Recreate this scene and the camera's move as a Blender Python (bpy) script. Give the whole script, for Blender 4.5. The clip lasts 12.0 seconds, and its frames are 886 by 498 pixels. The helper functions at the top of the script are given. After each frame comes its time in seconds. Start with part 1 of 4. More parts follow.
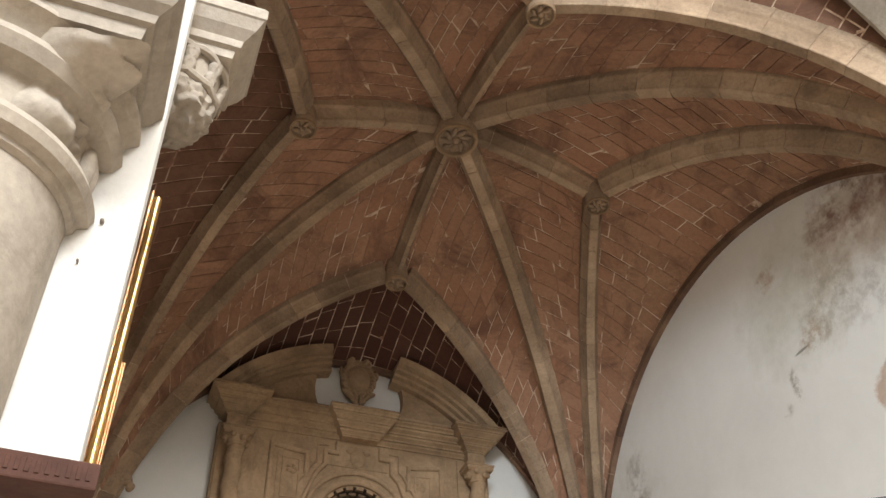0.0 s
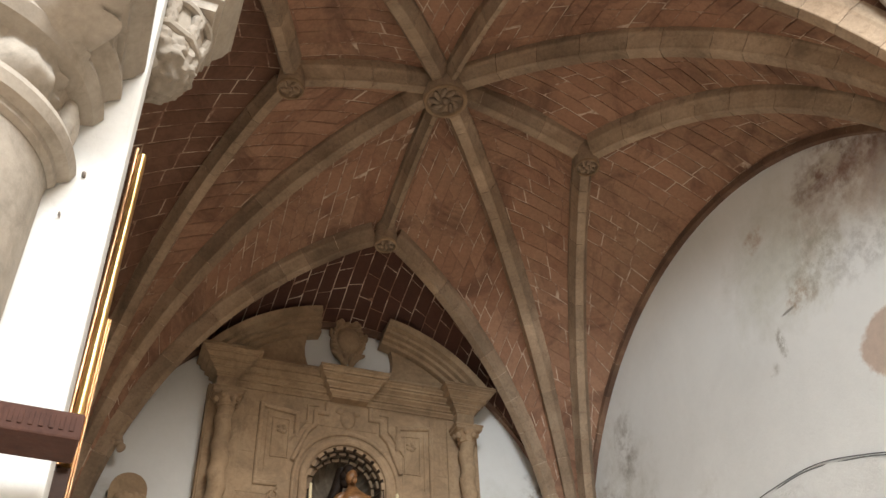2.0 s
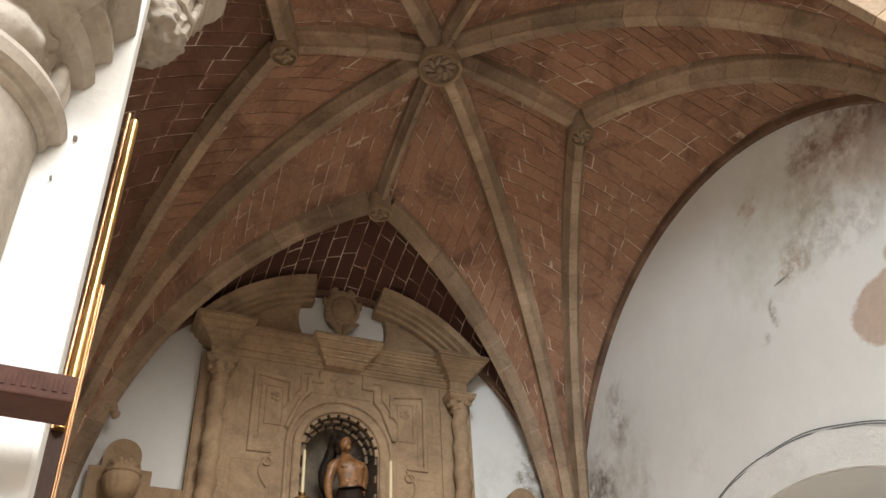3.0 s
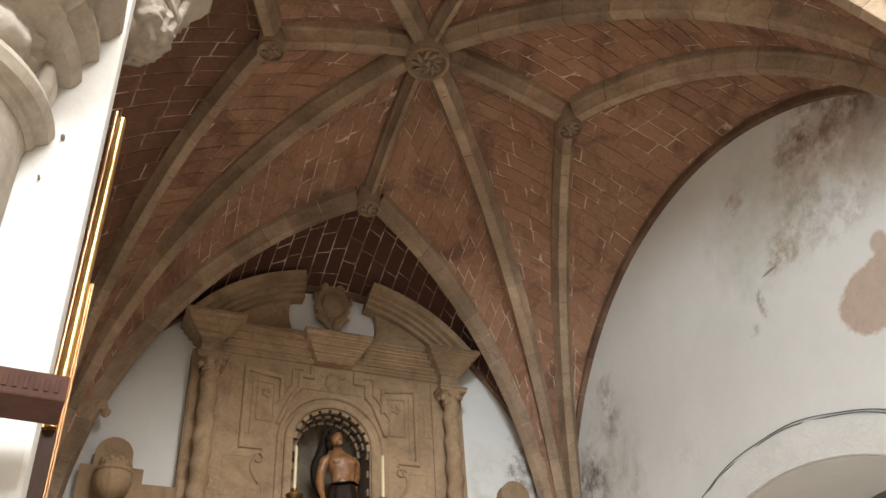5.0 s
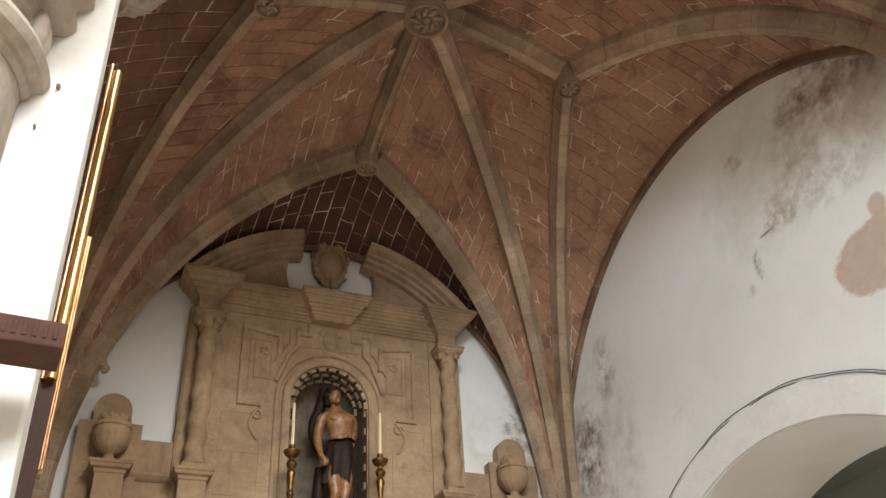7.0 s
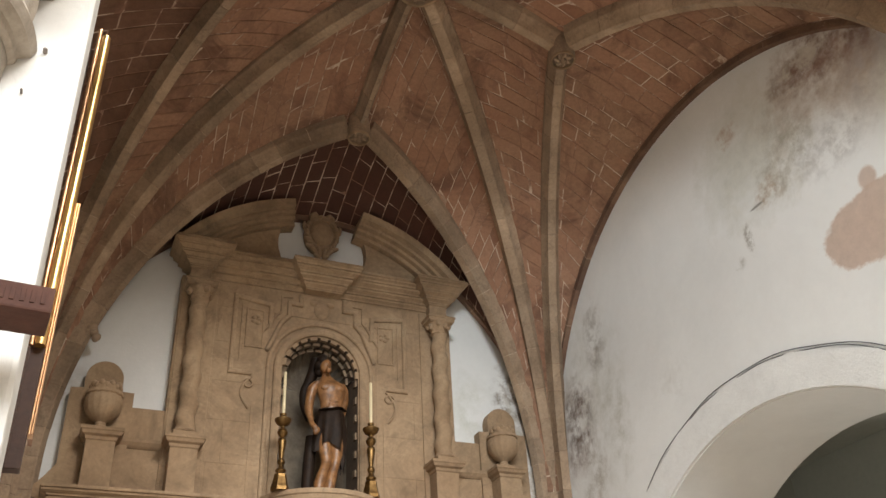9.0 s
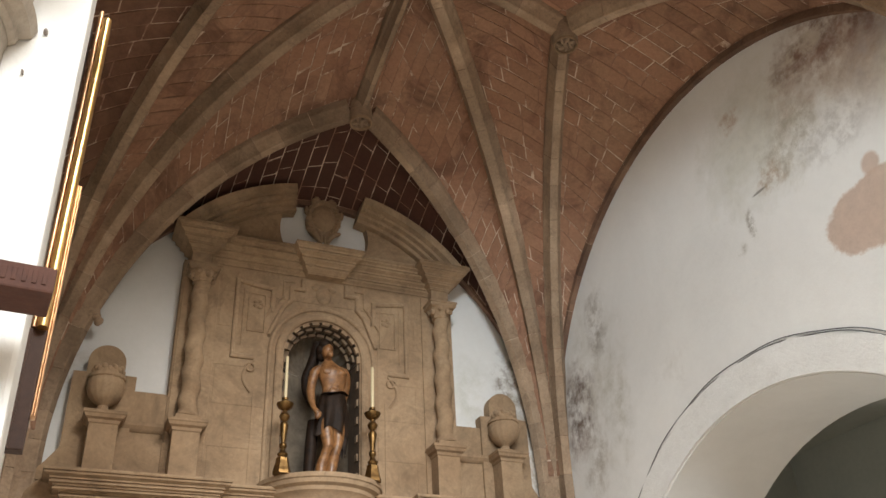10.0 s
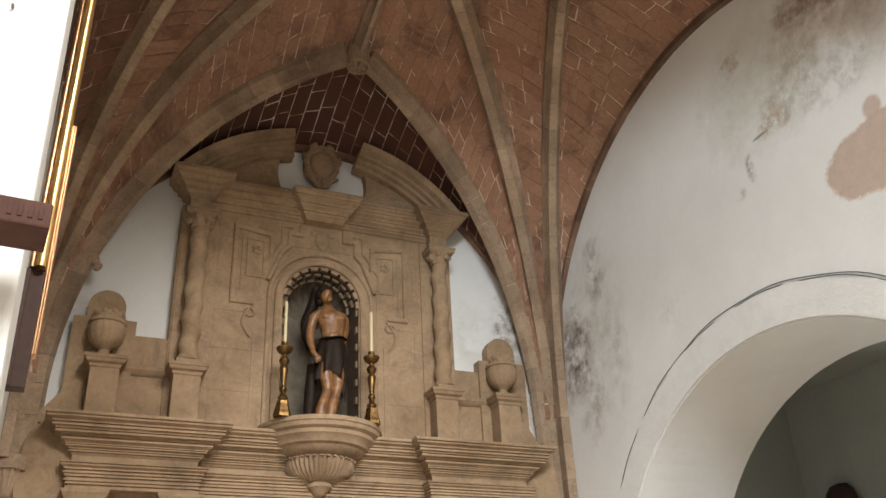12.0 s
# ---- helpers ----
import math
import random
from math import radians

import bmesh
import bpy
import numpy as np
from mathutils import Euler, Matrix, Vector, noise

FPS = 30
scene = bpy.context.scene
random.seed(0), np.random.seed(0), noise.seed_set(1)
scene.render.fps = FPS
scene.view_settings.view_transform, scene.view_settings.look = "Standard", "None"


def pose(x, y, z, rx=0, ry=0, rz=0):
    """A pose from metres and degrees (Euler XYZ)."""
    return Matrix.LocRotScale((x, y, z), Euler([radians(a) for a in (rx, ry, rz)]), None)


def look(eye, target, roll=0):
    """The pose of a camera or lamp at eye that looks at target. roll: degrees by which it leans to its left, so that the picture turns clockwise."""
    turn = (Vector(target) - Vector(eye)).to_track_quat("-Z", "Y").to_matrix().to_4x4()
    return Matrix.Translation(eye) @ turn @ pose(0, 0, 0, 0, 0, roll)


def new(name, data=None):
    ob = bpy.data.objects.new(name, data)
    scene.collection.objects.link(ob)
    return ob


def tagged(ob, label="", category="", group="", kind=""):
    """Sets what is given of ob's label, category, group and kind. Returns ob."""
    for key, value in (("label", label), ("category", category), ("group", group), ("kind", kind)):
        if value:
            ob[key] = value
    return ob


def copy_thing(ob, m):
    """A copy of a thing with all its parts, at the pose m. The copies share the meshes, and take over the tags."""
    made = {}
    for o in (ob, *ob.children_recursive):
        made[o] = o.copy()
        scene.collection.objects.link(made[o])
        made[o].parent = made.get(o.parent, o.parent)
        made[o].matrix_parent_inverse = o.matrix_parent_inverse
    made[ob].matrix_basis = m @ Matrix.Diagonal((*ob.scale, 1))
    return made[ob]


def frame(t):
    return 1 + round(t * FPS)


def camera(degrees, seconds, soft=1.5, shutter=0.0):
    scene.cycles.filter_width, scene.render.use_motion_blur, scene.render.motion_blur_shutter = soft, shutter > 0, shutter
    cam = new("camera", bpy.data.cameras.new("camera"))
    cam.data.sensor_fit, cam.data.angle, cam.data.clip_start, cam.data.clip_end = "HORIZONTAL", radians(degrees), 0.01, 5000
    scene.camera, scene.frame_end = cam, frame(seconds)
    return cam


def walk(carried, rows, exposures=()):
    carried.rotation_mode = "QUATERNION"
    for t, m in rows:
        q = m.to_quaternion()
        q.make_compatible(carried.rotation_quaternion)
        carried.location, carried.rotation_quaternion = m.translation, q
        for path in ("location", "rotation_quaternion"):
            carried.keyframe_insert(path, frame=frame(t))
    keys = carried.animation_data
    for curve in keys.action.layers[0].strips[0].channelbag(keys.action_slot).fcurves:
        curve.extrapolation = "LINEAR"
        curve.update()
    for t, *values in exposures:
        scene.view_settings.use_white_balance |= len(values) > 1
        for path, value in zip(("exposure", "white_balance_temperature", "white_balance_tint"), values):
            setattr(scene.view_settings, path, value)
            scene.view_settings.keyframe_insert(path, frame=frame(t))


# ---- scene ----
cam = camera(53.07, 12.0, soft=1.5)
PATH = [
    (0.0, pose(-2.299, -5.113, 1.635, 131.491, 1.696, -21.022)),
    (0.5, pose(-2.295, -5.107, 1.631, 130.961, 1.762, -21.122)),
    (1.0, pose(-2.290, -5.102, 1.626, 130.070, 2.082, -21.066)),
    (1.5, pose(-2.288, -5.096, 1.627, 129.553, 2.036, -21.221)),
    (2.0, pose(-2.281, -5.096, 1.621, 129.157, 2.126, -21.479)),
    (2.5, pose(-2.281, -5.092, 1.620, 128.783, 1.862, -21.733)),
    (3.0, pose(-2.277, -5.092, 1.613, 127.202, 2.159, -21.926)),
    (5.0, pose(-2.280, -5.098, 1.611, 126.820, 3.047, -22.100)),
    (5.5, pose(-2.273, -5.098, 1.602, 126.008, 3.091, -21.856)),
    (6.0, pose(-2.272, -5.095, 1.599, 125.846, 3.122, -22.186)),
    (6.5, pose(-2.274, -5.096, 1.589, 124.830, 2.675, -22.259)),
    (7.0, pose(-2.275, -5.089, 1.593, 124.331, 2.822, -22.421)),
    (9.0, pose(-2.268, -5.091, 1.585, 122.456, 2.765, -23.049)),
    (9.5, pose(-2.264, -5.088, 1.580, 121.982, 2.780, -23.210)),
    (10.0, pose(-2.265, -5.089, 1.578, 121.541, 2.583, -23.009)),
    (10.5, pose(-2.259, -5.080, 1.575, 120.418, 2.525, -23.166)),
    (11.0, pose(-2.261, -5.070, 1.575, 119.421, 2.203, -23.076)),
    (11.5, pose(-2.259, -5.083, 1.560, 118.957, 2.464, -23.127)),
    (12.0, pose(-2.258, -5.077, 1.560, 118.162, 2.617, -23.087)),
]
walk(cam, PATH, exposures=[(0.0, 0.0, 6500, 10), (12.0, 0.0, 6500, 10)])

# ---- light: daylight from the nave windows behind the camera, plus two added fills ----
world = bpy.data.worlds.new("world")
scene.world = world
world.use_nodes = True
wnt = world.node_tree
sky = wnt.nodes.new("ShaderNodeTexSky")
sky.sky_type = "NISHITA"
sky.sun_disc = False
sky.sun_elevation = radians(40)
sky.sun_rotation = radians(200)
wnt.links.new(sky.outputs[0], wnt.nodes["Background"].inputs[0])
wnt.nodes["Background"].inputs[1].default_value = 0.1


def window_light(name, eye, target, width, height, power, colour):
    data = bpy.data.lights.new(name, "AREA")
    data.shape, data.size, data.size_y = "RECTANGLE", width, height
    data.energy, data.color = power, colour
    lamp = new(name, data)
    lamp.matrix_world = look(eye, target)
    return lamp


window_light("south_clerestory_daylight", (0.8, -12.7, 11.3), (0.4, 3, 2.0), 5.0, 3.0, 2350, (1.0, 0.97, 0.92))
window_light("west_window_daylight", (-4.0, -12.7, 8.7), (2.7, 0, 4.0), 3.2, 3.4, 1500, (0.88, 0.955, 1.0))
# added low fill that lifts the vault; no door is known there
window_light("door_daylight", (-4.0, -12.7, 1.9), (0.5, 0, 3.0), 2.6, 3.4, 110, (1.0, 0.95, 0.89))
# unseen fill lamp hung inside the chapel to brighten its walls
window_light("chapel_window_daylight", (6.2, 3.4, 3.2), (4.2, 0, 2.2), 1.0, 1.6, 44, (0.92, 0.98, 0.95))


# ---- materials ----
def nodes_of(name, rough=0.85, metal=0.0):
    mat = bpy.data.materials.new(name)
    mat.use_nodes = True
    nt = mat.node_tree
    b = nt.nodes["Principled BSDF"]
    b.inputs["Roughness"].default_value = rough
    b.inputs["Metallic"].default_value = metal
    return mat, nt, b


def noise_node(nt, scale, detail=6, rough=0.6, vec=None, dist=0.0):
    n = nt.nodes.new("ShaderNodeTexNoise")
    n.inputs["Scale"].default_value = scale
    n.inputs["Detail"].default_value = detail
    n.inputs["Roughness"].default_value = rough
    n.inputs["Distortion"].default_value = dist
    if vec is not None:
        nt.links.new(vec, n.inputs["Vector"])
    return n.outputs["Fac"]


def ramp(nt, fac, stops):
    r = nt.nodes.new("ShaderNodeValToRGB")
    els = r.color_ramp.elements
    while len(els) < len(stops):
        els.new(0.5)
    for e, (p, c) in zip(els, stops):
        e.position = p
        e.color = (*c, 1) if len(c) == 3 else c
    nt.links.new(fac, r.inputs[0])
    return r.outputs[0]


def grey(a):
    return (a, a, a)


def mix(nt, fac, a, b, kind="MIX"):
    m = nt.nodes.new("ShaderNodeMix")
    m.data_type, m.blend_type = "RGBA", kind
    for socket, value in ((m.inputs[0], fac), (m.inputs[6], a), (m.inputs[7], b)):
        if isinstance(value, (int, float)):
            socket.default_value = value
        elif isinstance(value, tuple):
            socket.default_value = (*value, 1)
        else:
            nt.links.new(value, socket)
    return m.outputs[2]


def maths(nt, op, a, b=0.0, clamp=False):
    m = nt.nodes.new("ShaderNodeMath")
    m.operation, m.use_clamp = op, clamp
    for socket, value in ((m.inputs[0], a), (m.inputs[1], b)):
        if isinstance(value, (int, float)):
            socket.default_value = value
        else:
            nt.links.new(value, socket)
    return m.outputs[0]


def place(nt):
    """World position, the same for every part of a thing."""
    return nt.nodes.new("ShaderNodeNewGeometry").outputs["Position"]


def bump(nt, b, height, strength=0.4, dist=0.01):
    n = nt.nodes.new("ShaderNodeBump")
    n.inputs["Strength"].default_value = strength
    n.inputs["Distance"].default_value = dist
    nt.links.new(height, n.inputs["Height"])
    nt.links.new(n.outputs[0], b.inputs["Normal"])


def stone_mat(name, dark, mid, light, scale=1.0, stain=0.5, relief=0.35, grain=0.5, vary=0.5, soot=0.0):
    mat, nt, b = nodes_of(name, 0.9)
    p = place(nt)
    big = noise_node(nt, 1.3 * scale, 5, 0.6, p, 0.4)
    fine = noise_node(nt, 26 * scale, 8, 0.7, p)
    col = ramp(nt, big, [(0.3, dark), (0.5, mid), (0.72, light)])
    col = mix(nt, grain, col, ramp(nt, fine, [(0.3, grey(0.32)), (0.7, grey(0.68))]), "OVERLAY")
    blotch = noise_node(nt, 4.5 * scale, 7, 0.75, p, 1.0)
    col = mix(nt, maths(nt, "MULTIPLY", ramp(nt, blotch, [(0.52, grey(0)), (0.7, grey(1))]), stain), col, tuple(c * 0.55 for c in dark))
    info = nt.nodes.new("ShaderNodeObjectInfo")
    if soot:
        cloud = ramp(nt, noise_node(nt, 2.1, 8, 0.7, p, 0.9), [(0.45, grey(0)), (0.66, grey(1))])
        col = mix(nt, maths(nt, "MULTIPLY", cloud, soot), col, tuple(c * 0.42 for c in dark))
    col = mix(nt, vary, col, ramp(nt, info.outputs["Random"], [(0.0, grey(0.36)), (1.0, grey(0.64))]), "OVERLAY")
    nt.links.new(col, b.inputs["Base Color"])
    h = mix(nt, 0.5, noise_node(nt, 60 * scale, 6, 0.7, p), noise_node(nt, 9 * scale, 5, 0.6, p))
    bump(nt, b, h, relief, 0.012)
    return mat


def spot(nt, p, centre, size, soft=0.45, rag=1.5):
    """A blotch of the given half sizes round a place: 1 inside, 0 outside, with a ragged rim."""
    m = nt.nodes.new("ShaderNodeMapping")
    m.vector_type = "TEXTURE"
    m.inputs["Location"].default_value = centre
    m.inputs["Scale"].default_value = size
    nt.links.new(p, m.inputs["Vector"])
    ln = nt.nodes.new("ShaderNodeVectorMath")
    ln.operation = "LENGTH"
    nt.links.new(m.outputs[0], ln.inputs[0])
    ragged = maths(nt, "MULTIPLY_ADD", noise_node(nt, 4.0, 9, 0.7, p, 0.3), rag)
    ragged.node.inputs[2].default_value = -0.5 * rag
    d = maths(nt, "ADD", ln.outputs["Value"], ragged)
    return ramp(nt, d, [(max(0.0, 1 - soft), grey(1)), (1.0, grey(0))])


def plaster_mat(name, base=(0.74, 0.73, 0.70), stains=()):
    """Limewashed plaster. stains: rows of centre, half sizes, colour, weight."""
    mat, nt, b = nodes_of(name, 0.92)
    p = place(nt)
    col = ramp(nt, noise_node(nt, 0.8, 6, 0.6, p, 0.3), [(0.3, tuple(c * 0.88 for c in base)), (0.7, base)])
    col = mix(nt, 0.3, col, ramp(nt, noise_node(nt, 14, 8, 0.7, p), [(0.3, grey(0.42)), (0.7, grey(0.58))]), "OVERLAY")
    for centre, size, colour, weight, soft, broken, *rag in stains:
        mask = spot(nt, p, centre, size, soft, *rag)
        if broken > 0:
            holes = ramp(nt, noise_node(nt, broken, 10, 0.72, p, 0.05), [(0.43, grey(0)), (0.60, grey(1))])
            mask = mix(nt, 1.0, mask, holes, "MULTIPLY")
        tint = mix(nt, noise_node(nt, 11, 7, 0.7, p), colour, tuple(c * 0.6 for c in colour))
        col = mix(nt, maths(nt, "MULTIPLY", mask, weight), col, tint)
    nt.links.new(col, b.inputs["Base Color"])
    h = mix(nt, 0.4, noise_node(nt, 3.0, 6, 0.6, p), noise_node(nt, 30, 7, 0.7, p))
    bump(nt, b, h, 0.35, 0.02)
    return mat


RIB = stone_mat("rib_stone", (0.205, 0.142, 0.092), (0.315, 0.225, 0.15), (0.43, 0.32, 0.222), 1.4, 0.55, 0.35, 0.5, 0.6)
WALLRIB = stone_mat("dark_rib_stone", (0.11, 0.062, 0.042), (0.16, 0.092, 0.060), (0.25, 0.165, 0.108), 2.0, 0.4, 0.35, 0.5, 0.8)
ALTAR = stone_mat("altar_stone", (0.24, 0.155, 0.088), (0.322, 0.219, 0.130), (0.392, 0.279, 0.172), 1.0, 0.45, 0.12, 0.35, 0.12, 0.5)
PIERSTONE = stone_mat("pier_stone", (0.265, 0.228, 0.184), (0.345, 0.302, 0.25), (0.42, 0.368, 0.308), 1.6, 0.45, 0.25, 0.4, 0.3, 0.2)


def brick_mat(name, k, dusty, green=1.0):
    """Hand-made brick; k scales its tone, dusty how much pale dust lies on it."""
    mat, nt, b = nodes_of(name, 0.9)
    p = place(nt)
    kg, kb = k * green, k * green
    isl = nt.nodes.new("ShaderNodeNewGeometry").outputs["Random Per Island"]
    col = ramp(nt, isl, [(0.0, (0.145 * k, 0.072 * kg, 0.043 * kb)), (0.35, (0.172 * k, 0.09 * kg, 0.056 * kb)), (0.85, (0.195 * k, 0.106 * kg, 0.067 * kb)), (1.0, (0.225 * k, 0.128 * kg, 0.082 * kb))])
    dust = ramp(nt, noise_node(nt, 1.1, 7, 0.65, p, 0.7), [(0.38, grey(0)), (0.68, grey(1))])
    col = mix(nt, maths(nt, "MULTIPLY", dust, dusty), col, (0.31, 0.187, 0.118))
    col = mix(nt, 0.6, col, ramp(nt, noise_node(nt, 22, 8, 0.75, p), [(0.3, grey(0.34)), (0.7, grey(0.66))]), "OVERLAY")
    soot = ramp(nt, noise_node(nt, 1.5, 7, 0.72, p, 1.2), [(0.47, grey(0)), (0.64, grey(1))])
    col = mix(nt, maths(nt, "MULTIPLY", soot, 0.6), col, (0.075, 0.034, 0.021))
    nt.links.new(col, b.inputs["Base Color"])
    bump(nt, b, noise_node(nt, 40, 7, 0.7, p), 0.5, 0.01)
    return mat


def mortar_mat():
    mat, nt, b = nodes_of("vault_mortar", 0.95)
    p = place(nt)
    pale = ramp(nt, noise_node(nt, 2.6, 7, 0.7, p, 0.8), [(0.47, (0.25, 0.137, 0.09)), (0.57, (0.60, 0.48, 0.37))])
    nt.links.new(pale, b.inputs["Base Color"])
    bump(nt, b, noise_node(nt, 50, 6, 0.7, p), 0.4, 0.01)
    return mat


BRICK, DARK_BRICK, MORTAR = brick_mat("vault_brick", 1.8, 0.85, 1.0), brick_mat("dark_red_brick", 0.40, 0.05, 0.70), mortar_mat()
# the vault brick again, its colour lowered to stand for shade
SHADE_BRICK = brick_mat("shaded_brick", 0.8, 0.3, 0.90)
PEACH, SOOT = (0.66, 0.50, 0.40), (0.17, 0.14, 0.11)
EAST_PLASTER = plaster_mat("stained_plaster", (0.82, 0.82, 0.80), [
    ((2.7, -0.75, 6.2), (0.5, 0.85, 0.75), (0.72, 0.71, 0.62), 0.75, 0.7, 0.0),
    ((2.7, -1.5, 6.25), (0.5, 0.85, 0.55), (0.62, 0.52, 0.44), 0.85, 0.6, 1.6),
    ((2.7, -1.85, 6.5), (0.5, 0.95, 0.50), (0.42, 0.285, 0.235), 0.9, 0.55, 2.6, 1.0),
    ((2.7, -1.75, 6.6), (0.5, 0.85, 0.35), (0.27, 0.165, 0.125), 0.9, 0.5, 5.0, 1.0),
    ((2.7, -1.5, 6.62), (0.5, 0.30, 0.12), (0.74, 0.70, 0.62), 0.9, 0.3, 6.0),
    ((2.7, -2.1, 6.1), (0.5, 0.55, 0.35), (0.66, 0.63, 0.64), 0.8, 0.6, 3.0),
    ((2.7, -1.62, 4.95), (0.5, 0.53, 0.29), PEACH, 0.92, 0.10, 0.0, 0.6),
    ((2.7, -1.66, 5.29), (0.5, 0.09, 0.10), PEACH, 0.85, 0.3, 0.0, 0.7),
    ((2.7, -0.50, 6.55), (0.5, 0.19, 0.13), (0.60, 0.46, 0.36), 0.8, 0.4, 7.0),
    ((2.7, -0.78, 5.80), (0.5, 0.22, 0.18), (0.56, 0.46, 0.36), 0.95, 0.4, 9.0),
    ((2.7, -0.62, 5.73), (0.5, 0.10, 0.016), SOOT, 0.7, 0.4, 0.0, 0.3),
    ((2.7, -0.45, 5.52), (0.5, 0.06, 0.16), (0.40, 0.37, 0.31), 0.85, 0.5, 14.0),
    ((2.7, -0.27, 5.36), (0.5, 0.09, 0.07), (0.46, 0.43, 0.36), 0.7, 0.5, 7.0, 0.9),
    ((2.7, -1.05, 6.0), (0.5, 0.45, 0.40), (0.50, 0.46, 0.37), 0.8, 0.6, 7.0),
    ((2.7, -1.45, 5.75), (0.5, 0.5, 0.3), (0.60, 0.58, 0.55), 0.7, 0.6, 8.0),
    ((2.7, 2.25, 5.1), (0.5, 0.75, 1.25), (0.62, 0.60, 0.52), 0.75, 0.8, 1.4),
    ((2.7, 2.58, 4.95), (0.5, 0.34, 0.66), (0.30, 0.205, 0.155), 0.9, 0.6, 2.2, 0.9),
    ((2.7, 2.50, 5.0), (0.5, 0.38, 0.55), (0.17, 0.11, 0.08), 0.9, 0.5, 5.0, 1.0),
    ((2.7, 1.98, 5.75), (0.5, 0.22, 0.42), (0.34, 0.30, 0.25), 0.8, 0.6, 5.0),
    ((2.7, 2.30, 4.40), (0.5, 0.30, 0.45), (0.46, 0.41, 0.34), 0.75, 0.6, 5.0),
    ((2.7, 1.80, 4.85), (0.5, 0.25, 0.65), (0.58, 0.56, 0.47), 0.7, 0.7, 3.0),
    ((2.7, 0.9, 4.75), (0.5, 0.6, 0.25), (0.70, 0.68, 0.62), 0.5, 0.6, 2.0),
])
NORTH_PLASTER = plaster_mat("altar_wall_plaster", (0.72, 0.72, 0.70), [
    ((2.3, 3.1, 5.05), (0.32, 0.5, 0.85), (0.50, 0.45, 0.37), 0.85, 0.6, 3.0),
    ((1.75, 3.1, 5.3), (0.40, 0.5, 0.5), (0.62, 0.62, 0.54), 0.7, 0.6, 2.0),
    ((2.20, 3.1, 5.45), (0.24, 0.5, 0.5), (0.24, 0.185, 0.14), 0.9, 0.5, 7.0, 1.0),
    ((2.38, 3.1, 4.6), (0.20, 0.5, 0.7), (0.45, 0.36, 0.26), 0.9, 0.5, 4.0, 0.9),
    ((-2.3, 3.1, 4.9), (0.25, 0.5, 0.5), (0.60, 0.57, 0.50), 0.6, 0.6, 5.0),
])
WHITE = plaster_mat("white_plaster", (0.80, 0.79, 0.76))
PIER_WHITE = plaster_mat("pier_plaster", (0.71, 0.71, 0.69), [((-2.5, -3.2, 2.62), (0.14, 0.4, 0.07), (0.55, 0.55, 0.53), 0.7, 0.6, 7.0), ((-2.55, -3.4, 2.9), (0.35, 0.4, 0.6), (0.70, 0.70, 0.68), 0.5, 0.8, 3.0)])
NAVE = plaster_mat("nave_plaster", (0.34, 0.30, 0.25))
LIME = plaster_mat("thick_limewash", (0.84, 0.84, 0.82), [((2.68, 0.4, 4.3), (0.4, 2.4, 1.6), (0.70, 0.69, 0.66), 0.25, 0.8, 5.0)])
LIME.node_tree.nodes["Bump"].inputs["Strength"].default_value = 0.9
LIME.node_tree.nodes["Bump"].inputs["Distance"].default_value = 0.025


# ---- small mesh helpers ----
def part(name, bm, material, parent=None, label="", smooth=False):
    me = bpy.data.meshes.new(name)
    bmesh.ops.recalc_face_normals(bm, faces=bm.faces)
    bm.to_mesh(me)
    bm.free()
    for m in material if isinstance(material, (list, tuple)) else [material]:
        me.materials.append(m)
    if smooth:
        me.shade_smooth()
        me.set_sharp_from_angle(angle=radians(38))
    ob = new(name, me)
    ob.parent = parent
    if label:
        tagged(ob, label)
    return ob


def thing(name, at, label, category, group="", kind=""):
    ob = new(name)
    ob.empty_display_size = 0.1
    ob.matrix_world = Matrix.Translation(at)
    return tagged(ob, label, category, group, kind)


def box(bm, x0, x1, y0, y1, z0, z1, bevel=0.0):
    r = bmesh.ops.create_cube(bm, size=1.0, matrix=Matrix.LocRotScale(((x0 + x1) / 2, (y0 + y1) / 2, (z0 + z1) / 2), None, (x1 - x0, y1 - y0, z1 - z0)))
    if bevel:
        edges = list({e for v in r["verts"] for e in v.link_edges})
        bmesh.ops.bevel(bm, geom=edges, offset=bevel, segments=2, affect="EDGES", profile=0.6)
    return r["verts"]


def boxed(*args):
    bm = bmesh.new()
    box(bm, *args)
    return bm


def lathe(bm, profile, seg=24, at=(0, 0, 0), a0=0.0, a1=2 * math.pi, flutes=0, depth=0.0, sx=1.0, sy=1.0):
    """Turn (radius, height) rows about the z axis."""
    full = abs(a1 - a0 - 2 * math.pi) < 1e-6
    n = seg if full else seg + 1
    rings = []
    for r, z in profile:
        ring = []
        for i in range(n):
            a = a0 + (a1 - a0) * i / seg
            q = r * (1 - depth * (0.5 + 0.5 * math.cos(flutes * a))) if flutes else r
            ring.append(bm.verts.new((at[0] + sx * q * math.cos(a), at[1] + sy * q * math.sin(a), at[2] + z)))
        rings.append(ring)
    for lo, hi in zip(rings, rings[1:]):
        for i in range(seg):
            j = (i + 1) % n
            bm.faces.new((lo[i], lo[j], hi[j], hi[i]))
    if full:
        bm.faces.new(rings[0][::-1])
        bm.faces.new(rings[-1])
    else:
        bm.faces.new([ring[0] for ring in rings] + [ring[-1] for ring in reversed(rings)])
    return rings


def turned(*args, **kw):
    bm = bmesh.new()
    lathe(bm, *args, **kw)
    return bm


